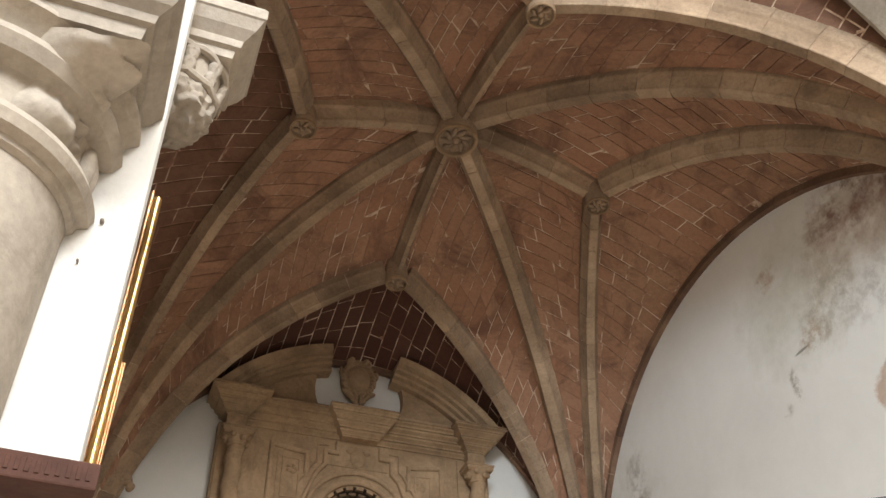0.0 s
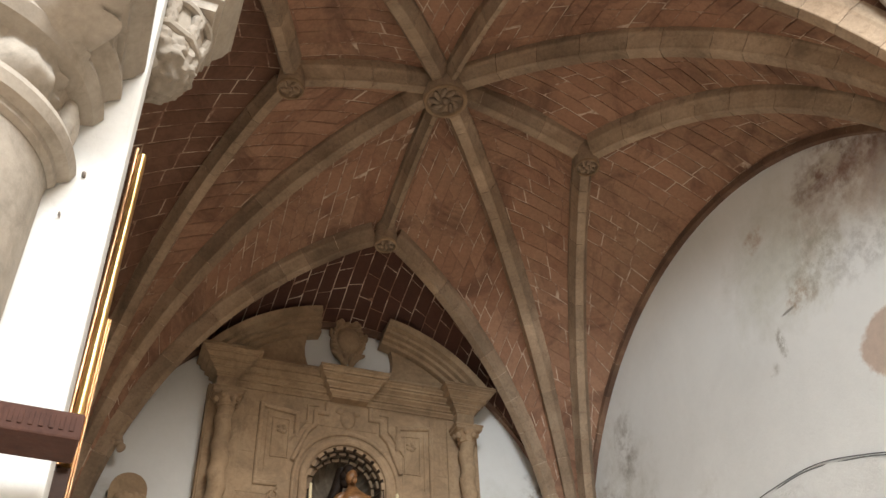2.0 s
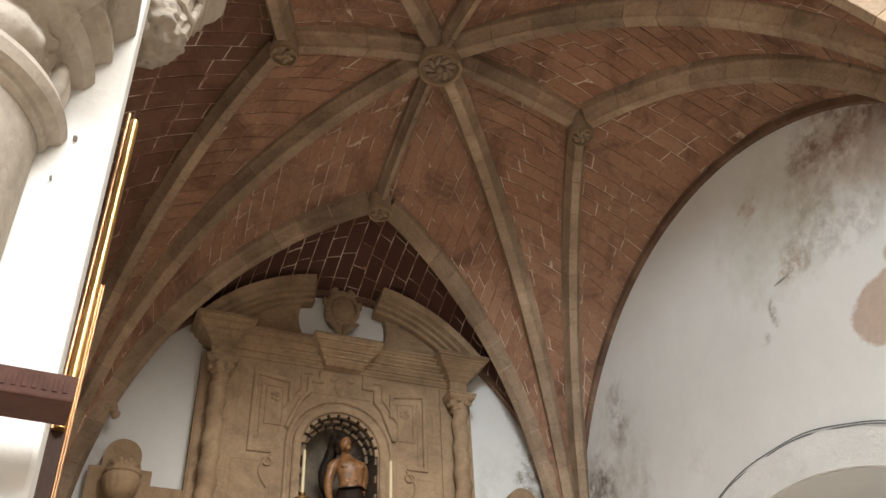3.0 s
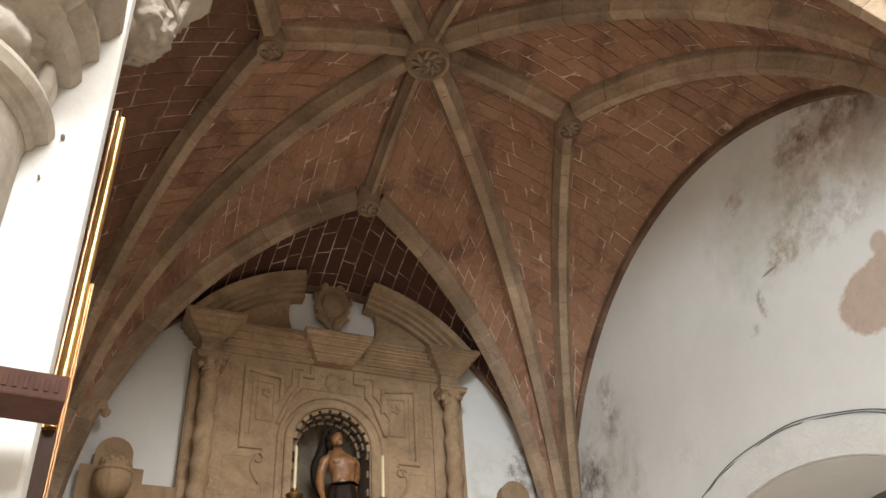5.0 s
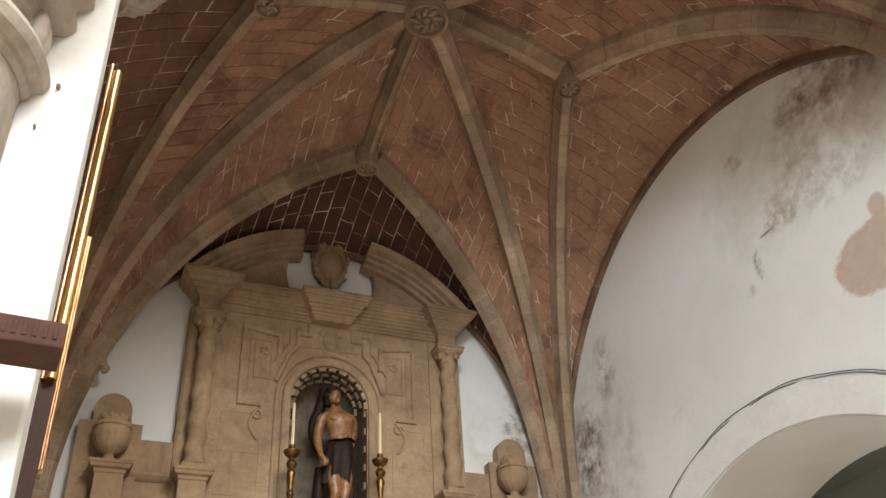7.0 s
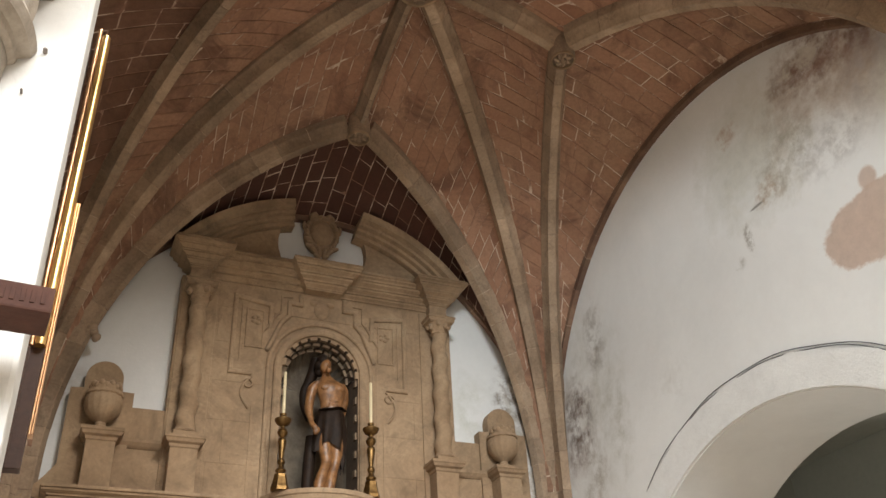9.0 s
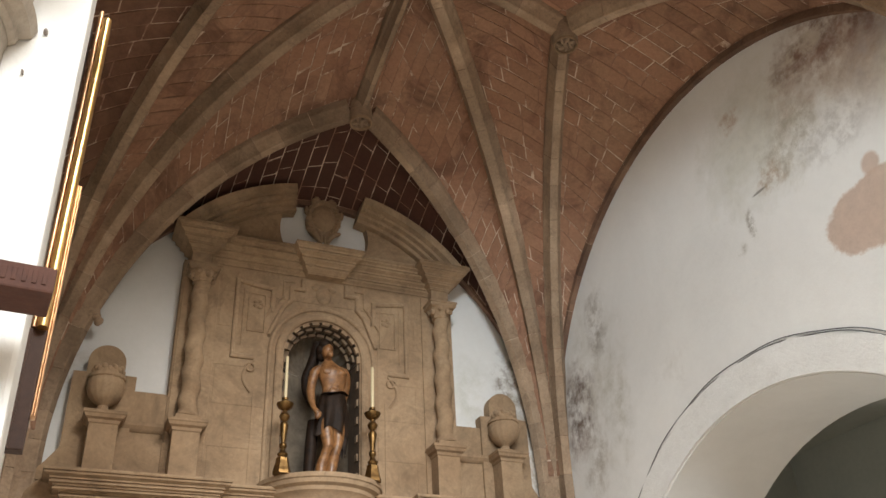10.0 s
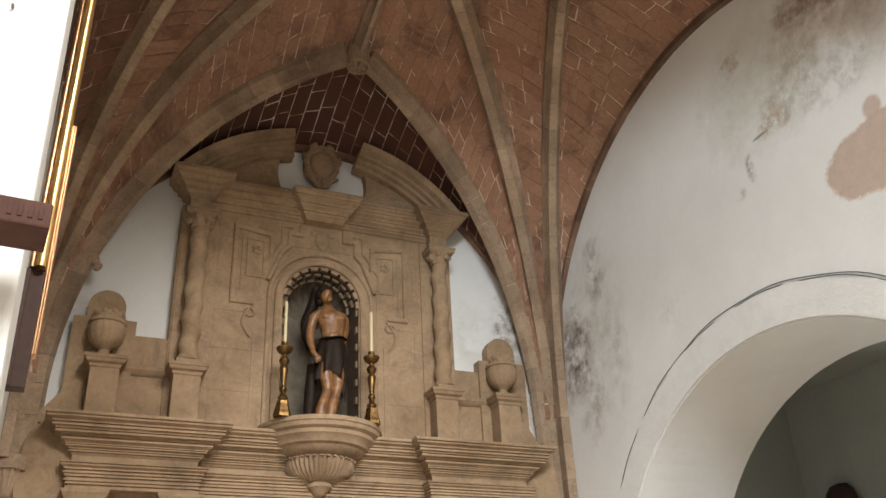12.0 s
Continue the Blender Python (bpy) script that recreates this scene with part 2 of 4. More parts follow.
def sweep(bm, rows, profile, up=None, close=True):
    """Sections of a profile (side, up) along rows of (point, side vector, up vector)."""
    rings = []
    for p, side, upv in rows:
        rings.append([bm.verts.new(p + side * s + upv * h) for s, h in profile])
    n = len(profile)
    for lo, hi in zip(rings, rings[1:]):
        for i in range(n):
            j = (i + 1) % n
            bm.faces.new((lo[i], lo[j], hi[j], hi[i]))
    bm.faces.new(rings[0])
    bm.faces.new(rings[-1][::-1])


# ---- the vault: curves ----
HW, HD = 2.7, 3.08
SPRING = 4.2
CROWN, RING = 8.05, 7.62
BOSS_X, BOSS_Y = 1.45, 1.743


def arc_point(foot, head, top, a, point=0.08):
    """A quarter arch from foot (x, y), at the springing, to head (x, y), at the height top; a from 0 (head) to pi/2 (foot), and
    straight down past that. point: how far the arch comes to a point."""
    if a > math.pi / 2:
        return Vector((foot[0], foot[1], SPRING - (a - math.pi / 2) * 4))
    b = math.asin(point) + (1 - 2 * math.asin(point) / math.pi) * a
    u = (math.sin(b) - point) / (1 - point)
    return Vector((head[0] + (foot[0] - head[0]) * u, head[1] + (foot[1] - head[1]) * u, SPRING + (top - SPRING) * math.cos(b) / math.sqrt(1 - point * point)))


def wall_point(kind, sx, sy, a):
    if kind == "x":
        return Vector((sx * HW, sy * 2.99 * math.sin(a), 4.23 + 2.99 * math.cos(a)))
    return Vector((sx * 2.64 * math.sin(a), sy * HD, 4.23 + (3.06 if sy > 0 else 3.78) * math.cos(a)))


def rib_thing(name, fn, a0, a1, profile, block, label, straight=False, group="ribs of the vault", mat=None):
    """A rib of dressed stone blocks along a curve, with a recessed mortar bed between the blocks."""
    mat = mat or RIB
    top = thing(name, fn((a0 + a1) / 2), label, "vault rib", group, "structure")
    inv = Matrix.Translation(-top.matrix_world.translation)
    n = 64
    pts = [fn(a0 + (a1 - a0) * i / n) for i in range(n + 1)]
    length = sum((q - p).length for p, q in zip(pts, pts[1:]))
    count = max(2, round(length / block))

    def row(a):
        h = (a1 - a0) * 0.002
        p = fn(a)
        d = (fn(a + h) - fn(a - h)).normalized()
        flat = Vector((d.x, d.y, 0))
        if flat.length < 0.05:
            flat = fn(a1) - fn(a0)
            flat.z = 0
        side = Vector((0, 0, 1)).cross(flat.normalized())
        upv = d.cross(side)
        if upv.z < 0 and abs(d.z) < 0.98:
            upv = -upv
        outward = Vector((fn(a1).x - fn(a0).x, fn(a1).y - fn(a0).y, 0))
        if abs(d.z) >= 0.98 and upv.dot(outward) < 0:
            upv = -upv
        return inv @ p, side, upv

    acc = [0.0]
    for p, q in zip(pts, pts[1:]):
        acc.append(acc[-1] + (q - p).length)

    def at_length(s):
        return a0 + (a1 - a0) * float(np.interp(s, acc, np.arange(n + 1) / n))

    rng = random.Random(name + str(tuple(round(c, 2) for c in pts[0])))
    cuts = [0.0]
    while cuts[-1] < length - block * 0.7:
        cuts.append(cuts[-1] + block * rng.uniform(0.75, 1.25))
    cuts[-1] = length
    gap = 0.0022
    for c0, c1 in zip(cuts, cuts[1:]):
        bm = bmesh.new()
        k = 1 + rng.uniform(-0.025, 0.025)
        prof = [(s * k, h + rng.uniform(-0.002, 0.002)) for s, h in profile]
        steps = 3
        sweep(bm, [row(at_length(c0 + gap + (c1 - c0 - 2 * gap) * i / steps)) for i in range(steps + 1)], prof)
        part("voussoir", bm, mat, top)
    bm = bmesh.new()
    inner = [(s * 0.90, h + (0.010 if h < 0.1 else -0.006)) for s, h in profile]
    sweep(bm, [row(a0 + (a1 - a0) * i / 24) for i in range(25)], inner)
    part("mortar_bed", bm, MORTAR, top)
    return top


def rib_profile(w, d, tip):
    """Half widths w at the top and tip at the underside, depth d, with hollow-chamfered flanks."""
    flank = [(tip * 0.86, 0), (tip, d * 0.03), (tip * 1.06, d * 0.10), (tip + (w - tip) * 0.30, d * 0.24), (tip + (w - tip) * 0.66, d * 0.42), (w * 0.97, d * 0.50), (w, d * 0.55), (w, d)]
    return [(-x, z) for x, z in flank] + flank[::-1]


BIG, MID, THIN = rib_profile(0.112, 0.27, 0.056), rib_profile(0.096, 0.26, 0.046), rib_profile(0.072, 0.25, 0.024)
UP = 0.19

# the brick web, all in one mesh
web_v, web_f, web_m = [], [], []


def web_cell(edge_a, edge_b, bulge, course=0.163, length=0.34, slot=0):
    """A cell of the web between two curves, laid in courses that run from one to the other."""
    N = 60
    angs = [math.pi / 2 * i / N for i in range(N + 1)]
    mid = [(edge_a(a) + edge_b(a)) / 2 for a in angs]
    acc = [0.0]
    for p, q in zip(mid, mid[1:]):
        acc.append(acc[-1] + (q - p).length)

    def at(s, v):
        a = float(np.interp(s, acc, angs))
        p, q = edge_a(a), edge_b(a)
        r = p.lerp(q, v)
        r.z += UP + bulge * math.sin(math.pi * v) * min(1.0, (q - p).length / 1.5)
        return r

    total = acc[-1]
    rows = int(total / course)
    # mortar sheet
    base = len(web_v)
    nv = 8
    for i in range(rows + 1):
        for j in range(nv + 1):
            p = at(total * i / rows, j / nv)
            web_v.append((p.x, p.y, p.z + 0.0045))
    for i in range(rows):
        for j in range(nv):
            k = base + i * (nv + 1) + j
            web_f.append((k, k + 1, k + nv + 2, k + nv + 1))
            web_m.append(1)
    for i in range(rows):
        s0, s1 = total * i / rows + 0.007, total * (i + 1) / rows - 0.007
        width = (at((s0 + s1) / 2, 0) - at((s0 + s1) / 2, 1)).length
        if width < 0.12:
            continue
        v, off = 0.0, random.uniform(0.2, 1.0)
        while v < 1:
            step = length * random.uniform(0.68, 1.28) * off / width
            off = 1.0
            e = min(1.0, v + step)
            if 1 - e < 0.06 / width:
                e = 1.0
            j = 0.007 / width
            drop = random.uniform(-0.003, 0.003)
            tilt = [random.uniform(-0.003, 0.003) for _ in range(4)]
            cs = [at(s0, v + j), at(s0, e - j), at(s1, e - j), at(s1, v + j)]
            k = len(web_v)
            for c, t in zip(cs, tilt):
                web_v.append((c.x, c.y, c.z + drop + t))
            for c in cs:
                web_v.append((c.x, c.y, c.z + 0.05))
            web_f.extend([(k, k + 1, k + 2, k + 3), (k, k + 4, k + 5, k + 1), (k + 1, k + 5, k + 6, k + 2), (k + 2, k + 6, k + 7, k + 3), (k + 3, k + 7, k + 4, k)])
            web_m.extend([slot] * 5)
            v = e


for sx in (-1, 1):
    for sy in (-1, 1):
        foot = (sx * (HW - 0.10), sy * (HD - 0.12))
        diag = lambda a, f=foot: arc_point(f, (0, 0), CROWN, a)
        tx = lambda a, f=(sx * (HW - 0.05), sy * (HD - 0.28)), s=sx: arc_point(f, (s * BOSS_X, 0), RING, a)
        ty = lambda a, f=(sx * (HW - 0.26), sy * (HD - 0.07)), s=sy: arc_point(f, (0, s * BOSS_Y), RING, a, 0.2 if s > 0 else 0.08)
        wx = lambda a, p=sx, q=sy: wall_point("x", p, q, a)
        wy = lambda a, p=sx, q=sy: wall_point("y", p, q, a)
        wxw = lambda a, p=sx, q=sy: wall_point("x", p, q, a) - Vector((0, 0, UP - 0.075))
        wyw = lambda a, p=sx, q=sy: wall_point("y", p, q, a) - Vector((0, 0, UP - 0.075))
        low = 0.145 if sx < 0 else 0.26
        web_cell(diag, tx, 0.10)
        web_cell(diag, ty, 0.10)
        # slot 3, on the west and near cells, has shade in its brick colour
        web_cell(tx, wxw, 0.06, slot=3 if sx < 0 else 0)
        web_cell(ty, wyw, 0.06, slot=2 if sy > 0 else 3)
        rib_thing("diagonal_rib", diag, 0.03, math.pi / 2 + low, BIG, 0.36, "tan sandstone diagonal rib of moulded blocks")
        rib_thing("tierceron_rib", tx, 0.03, math.pi / 2 + low, MID, 0.34, "tan sandstone rib rising from the corner to a small boss")
        rib_thing("tierceron_rib", ty, 0.03, math.pi / 2 + low, MID, 0.34, "tan sandstone rib rising from the corner to a small boss")
        # wall ribs, half on each side of their crown
        if sx > 0:
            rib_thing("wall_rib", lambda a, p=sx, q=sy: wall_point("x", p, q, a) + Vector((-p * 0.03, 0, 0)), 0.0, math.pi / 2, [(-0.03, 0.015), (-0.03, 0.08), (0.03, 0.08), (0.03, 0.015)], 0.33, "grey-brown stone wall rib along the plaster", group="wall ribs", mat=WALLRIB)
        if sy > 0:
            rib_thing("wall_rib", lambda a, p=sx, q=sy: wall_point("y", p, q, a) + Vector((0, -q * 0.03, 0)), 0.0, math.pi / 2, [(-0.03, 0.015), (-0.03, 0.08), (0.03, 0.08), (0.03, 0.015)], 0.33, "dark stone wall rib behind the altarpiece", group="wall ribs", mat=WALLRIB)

for hx, hy in ((BOSS_X, 0), (-BOSS_X, 0), (0, BOSS_Y), (0, -BOSS_Y)):
    fn = lambda a, x=hx, y=hy: Vector((x * a, y * a, CROWN + (RING - CROWN) * a + 0.05 * math.sin(math.pi * a)))
    rib_thing("lierne_rib", fn, 0.04, 0.98, THIN if hx == 0 else MID, 0.34, "tan sandstone ridge rib between two bosses")

me = bpy.data.meshes.new("ceiling")
me.from_pydata(web_v, [], web_f)
me.materials.append(BRICK)
me.materials.append(MORTAR)
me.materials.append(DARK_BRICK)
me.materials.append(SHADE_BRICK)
me.polygons.foreach_set("material_index", web_m)
me.update()
tagged(new("ceiling", me), "star-ribbed vault of red-brown bricks with pale mortar", "ceiling", kind="structure")

# closed roof shell over the web
bm = boxed(-HW - 0.4, HW + 1.05, -2.9, HD + 0.62, 8.75, 9.0)
tagged(part("roof_shell", bm, MORTAR), "dark rough masonry over the vault", "roof", kind="structure")


# ---- walls of the bay ----
def wall_with_arch(name, axis, at, thick, lo, hi, z0, z1, half, centre_z, radius, mid, material, label, rise=None):
    """A wall across an axis with an arched opening through it."""
    n = 40
    rz = rise or radius
    a_end = math.asin(min(1.0, half / radius))
    arch = [(mid + radius * math.sin(a_end - 2 * a_end * i / n), centre_z + rz * math.cos(a_end - 2 * a_end * i / n)) for i in range(n + 1)]
    # strips above the arch keep every face simple
    bm = bmesh.new()

    def P(s, z, t):
        return (at + t, s, z) if axis == "x" else (s, at + t, z)

    def quad(a, b, c, d):
        for t in (0, thick):
            bm.faces.new([bm.verts.new(P(*q, t)) for q in (a, b, c, d)])

    quad((lo, z0), (lo, z1), (arch[-1][0], z1), (arch[-1][0], z0))
    quad((hi, z0), (hi, z1), (arch[0][0], z1), (arch[0][0], z0))
    for (s0, h0), (s1, h1) in zip(arch, arch[1:]):
        quad((s0, h0), (s0, z1), (s1, z1), (s1, h1))
        bm.faces.new([bm.verts.new(P(*q)) for q in ((s0, h0, 0), (s1, h1, 0), (s1, h1, thick), (s0, h0, thick))])
    for s, h in (arch[0], arch[-1]):
        bm.faces.new([bm.verts.new(P(*q)) for q in ((s, z0, 0), (s, h, 0), (s, h, thick), (s, z0, thick))])
    for s in (lo, hi):
        bm.faces.new([bm.verts.new(P(*q)) for q in ((s, z0, 0), (s, z1, 0), (s, z1, thick), (s, z0, thick))])
    bm.faces.new([bm.verts.new(P(*q)) for q in ((lo, z1, 0), (hi, z1, 0), (hi, z1, thick), (lo, z1, thick))])
    bmesh.ops.remove_doubles(bm, verts=bm.verts, dist=0.0005)
    return tagged(part(name, bm, material), label, "wall", kind="structure")


wall_with_arch("wall_east", "x", HW, 1.05, -HD + 0.2, HD + 0.02, 0, 8.75, 2.28, 1.86, 2.29, -0.04, EAST_PLASTER, "white limewashed wall with brown damp stains and an arched opening")
wall_with_arch("wall_north", "y", HD + 0.02, 0.6, -HW - 0.4, HW + 1.05, 0, 8.75, 0.46, 5.38, 0.47, 0.01, NORTH_PLASTER, "white plastered wall behind the altarpiece, damp at one side")
tagged(part("wall_behind_niche", boxed(-0.8, 0.8, HD + 0.62, HD + 0.75, 0, 6.2), NORTH_PLASTER), "plain wall closing the niche", "wall", kind="structure")
tagged(part("wall_west", boxed(-HW - 0.4, -HW, -HD + 0.2, HD + 0.02, 0, 8.75), WHITE), "plain white plastered wall", "wall", kind="structure")

# floor
def tile_mat():
    mat, nt, b = nodes_of("floor_tile", 0.5)
    p = place(nt)
    t = nt.nodes.new("ShaderNodeTexBrick")
    t.inputs["Scale"].default_value = 2.5
    t.inputs["Color1"].default_value = (0.58, 0.46, 0.35, 1)
    t.inputs["Color2"].default_value = (0.64, 0.52, 0.41, 1)
    t.inputs["Mortar"].default_value = (0.3, 0.27, 0.23, 1)
    nt.links.new(p, t.inputs["Vector"])
    nt.links.new(mix(nt, 0.4, t.outputs[0], ramp(nt, noise_node(nt, 6, 6, 0.6, p), [(0.3, grey(0.4)), (0.7, grey(0.6))]), "OVERLAY"), b.inputs["Base Color"])
    return mat


tagged(part("floor", boxed(-7.5, 9.5, -13.5, HD + 0.6, -0.2, 0), tile_mat()), "worn pale stone tiled church floor", "floor", kind="structure")

# ---- the nave behind the camera, plain and closed ----
wall_with_arch("wall_transverse", "y", -3.38, 0.48, -7.0, 7.0, 0, 13.5, 2.60, 4.24, 2.605, 0.0, PIERSTONE, "pale stone wall over the arch between the bays", rise=3.92)
for s_ in (-1, 1):
    rib_thing("transverse_arch", lambda a, k=s_: Vector((k * 2.36 * math.sin(a), -3.13, 4.235 + 3.74 * math.cos(a))), 0.0, math.pi / 2, [(-0.20, 0.03), (-0.20, 0.22), (0.20, 0.22), (0.20, 0.03), (0.17, 0.0), (-0.17, 0.0)], 0.42, "pale stone half of the transverse arch between the bays", group="transverse arch", mat=PIERSTONE)
bm = bmesh.new()
# the low gap on the left only goes with the added low fill
for x0, x1, z0, z1 in ((-7.0, -5.6, 0, 13.5), (-5.6, -5.3, 0, 7.0), (-5.3, -2.7, 3.7, 7.0), (-5.6, -2.4, 10.5, 13.5), (-2.7, -2.4, 0, 7.0), (-2.4, -1.8, 0, 13.5), (-1.8, 3.4, 0, 9.7), (-1.8, 3.4, 12.9, 13.5), (3.4, 7.0, 0, 13.5)):
    box(bm, x0, x1, -13.2, -12.8, z0, z1)
tagged(part("wall_south", bm, NAVE), "plain cream nave wall with a tall window opening", "wall", kind="structure")
tagged(part("wall_nave_west", boxed(-7.4, -7.0, -12.8, -3.38, 0, 13.5), NAVE), "plain cream nave wall", "wall", kind="structure")
tagged(part("wall_nave_east", boxed(7.0, 7.4, -12.8, -3.38, 0, 13.5), NAVE), "plain cream nave wall", "wall", kind="structure")
tagged(part("ceiling_nave", boxed(-7.4, 7.4, -13.2, -2.9, 13.5, 13.8), NAVE), "plain cream nave ceiling", "ceiling", kind="structure")

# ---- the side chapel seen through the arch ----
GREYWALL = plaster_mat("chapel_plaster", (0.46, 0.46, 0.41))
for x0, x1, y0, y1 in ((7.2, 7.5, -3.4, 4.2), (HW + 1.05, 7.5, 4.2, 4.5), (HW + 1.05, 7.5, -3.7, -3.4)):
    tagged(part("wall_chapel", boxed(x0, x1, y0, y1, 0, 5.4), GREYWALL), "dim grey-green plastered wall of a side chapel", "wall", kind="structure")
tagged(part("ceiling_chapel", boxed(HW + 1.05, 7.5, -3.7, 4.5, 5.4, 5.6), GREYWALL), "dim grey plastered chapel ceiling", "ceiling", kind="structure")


# ---- corbels under the corner ribs ----
def corbel(at, label, k=1.0):
    top = thing("corbel", at, label, "corbel", "corner corbels", "structure")
    part("corbel_cap", turned([(0.19 * k, 0.0), (0.20 * k, 0.05), (0.18 * k, 0.07), (0.17 * k, 0.12)], 20), RIB, top, smooth=True)
    part("leaf_pendant", turned([(r * k, z) for r, z in ((0.02, -0.22), (0.07, -0.20), (0.11, -0.15), (0.14, -0.08), (0.16, -0.02), (0.17, 0.0))], 36, flutes=12, depth=0.16), RIB, top, smooth=True)
    return top


for sx in (-1, 1):
    corbel((sx * (HW - (0.10 if sx < 0 else 0.13)), HD - 0.13, 3.54 if sx < 0 else 3.08), "carved tan stone corbel carrying the vault ribs in the corner", 0.72 if sx < 0 else 1.0)


bm = bmesh.new()
for dx, dz, r in ((0.0, 0.0, 0.045), (-0.05, 0.06, 0.04), (0.03, -0.05, 0.04), (-0.02, 0.03, 0.05)):
    bmesh.ops.create_icosphere(bm, subdivisions=3, radius=1, matrix=Matrix.Translation((-2.20 + dx, 2.90, 5.52 + dz)) @ Matrix.Diagonal((r * 1.2, r, r * 1.2, 1)))
for v in bm.verts:
    v.co += v.normal * 0.02 * noise.noise(v.co * 14)
tagged(part("stone_stub", bm, RIB, None, smooth=True), "broken stub of carved stone on the corner rib", "stone stub", kind="structure")

# ---- bosses ----
def vault_boss(at, r, petals, label):
    top = thing("vault_boss", at, label, "vault boss", "bosses of the vault", "structure")
    part("drum", turned([(r * 0.75, 0.34), (r * 0.92, 0.22), (r, 0.12), (r * 1.03, 0.06), (r * 0.99, 0.0), (r * 0.86, -0.012), (r * 0.80, 0.02)], 32), RIB, top, smooth=True)
    rim = []
    for i in range(9):
        t = 2 * math.pi * i / 8
        rim.append((r * 0.92 + r * 0.09 * math.cos(t), -0.008 - 0.02 * math.sin(t)))
    bm = bmesh.new()
    loops = [[bm.verts.new((R_ * math.cos(2 * math.pi * k / 36), R_ * math.sin(2 * math.pi * k / 36), z)) for k in range(36)] for R_, z in rim[:-1]]
    for m in range(8):
        lo, hi = loops[m], loops[(m + 1) % 8]
        for k in range(36):
            bm.faces.new((lo[k], lo[(k + 1) % 36], hi[(k + 1) % 36], hi[k]))
    part("rim", bm, ALTAR, top, "pale worn rim of the boss", smooth=True)
    bm = bmesh.new()
    for i in range(petals):
        a = 2 * math.pi * i / petals
        m = Matrix.Translation((r * 0.48 * math.cos(a), r * 0.48 * math.sin(a), 0.0)) @ Matrix.Rotation(a + 0.5, 4, "Z") @ Matrix.Diagonal((r * 0.30, r * 0.13, 0.03, 1))
        bmesh.ops.create_icosphere(bm, subdivisions=2, radius=1.0, matrix=m)
    bmesh.ops.create_icosphere(bm, subdivisions=2, radius=1.0, matrix=Matrix.Diagonal((r * 0.2, r * 0.2, 0.035, 1)))
    part("rosette", bm, RIB, top, smooth=True)
    return top


vault_boss((0, 0, 7.95), 0.205, 9, "large round carved stone boss at the crown of the vault")
for hx, hy, n in ((BOSS_X, 0, 7), (-BOSS_X, 0, 5), (0, BOSS_Y, 5), (0, -BOSS_Y, 6)):
    vault_boss((hx, hy, 7.56), 0.118, n, "small round carved stone boss where three ribs meet")


# ---- the altarpiece ----
def stepped(bm, x0, x1, y_front, y_back, rows):
    """A moulded block: rows of (projection, height) from below upwards; the mouldings return round the ends."""
    rings = []
    for p, z in rows:
        rings.append([bm.verts.new(q) for q in ((x0 - p, y_back, z), (x0 - p, y_front - p, z), (x1 + p, y_front - p, z), (x1 + p, y_back, z))])
    for lo, hi in zip(rings, rings[1:]):
        for i in range(4):
            bm.faces.new((lo[i], lo[(i + 1) % 4], hi[(i + 1) % 4], hi[i]))
    bm.faces.new(rings[0][::-1])
    bm.faces.new(rings[-1])


def moulded(*args):
    bm = bmesh.new()
    stepped(bm, *args)
    return bm


def strip(bm, pts, w, y0, y1, closed=False):
    """A raised moulding of width w along (x, z) points, mitred at the corners."""
    n = len(pts)
    P = [Vector((x, 0, z)) for x, z in pts]
    rows = []
    for i in range(n):
        prev = P[i - 1] if i or closed else None
        nxt = P[(i + 1) % n] if i < n - 1 or closed else None
        d0 = (P[i] - prev).normalized() if prev is not None else (nxt - P[i]).normalized()
        d1 = (nxt - P[i]).normalized() if nxt is not None else d0
        n0, n1 = Vector((-d0.z, 0, d0.x)), Vector((-d1.z, 0, d1.x))
        m = (n0 + n1).normalized()
        m /= max(0.4, m.dot(n0))
        rows.append([bm.verts.new(P[i] + m * s * w + Vector((0, y, 0))) for s, y in ((-0.5, y1), (-0.42, y0 + 0.008), (-0.2, y0), (0.2, y0), (0.42, y0 + 0.008), (0.5, y1))])
    last = n if closed else n - 1
    for i in range(last):
        a, b = rows[i], rows[(i + 1) % n]
        for j in range(5):
            bm.faces.new((a[j], a[j + 1], b[j + 1], b[j]))


def banded(bm, left, right, y0, y1):
    """A slab between two rows of (x, z) points, drawn out from y0 to y1."""
    n = len(left)
    f = [[bm.verts.new((x, y0, z)) for x, z in row] for row in (left, right)]
    b = [[bm.verts.new((x, y1, z)) for x, z in row] for row in (left, right)]
    for i in range(n - 1):
        bm.faces.new((f[0][i], f[1][i], f[1][i + 1], f[0][i + 1]))
        bm.faces.new((b[0][i], b[0][i + 1], b[1][i + 1], b[1][i]))
        bm.faces.new((f[0][i], f[0][i + 1], b[0][i + 1], b[0][i]))
        bm.faces.new((f[1][i + 1], f[1][i], b[1][i], b[1][i + 1]))
    bm.faces.new((f[0][0], b[0][0], b[1][0], f[1][0]))
    bm.faces.new((f[0][-1], f[1][-1], b[1][-1], b[0][-1]))


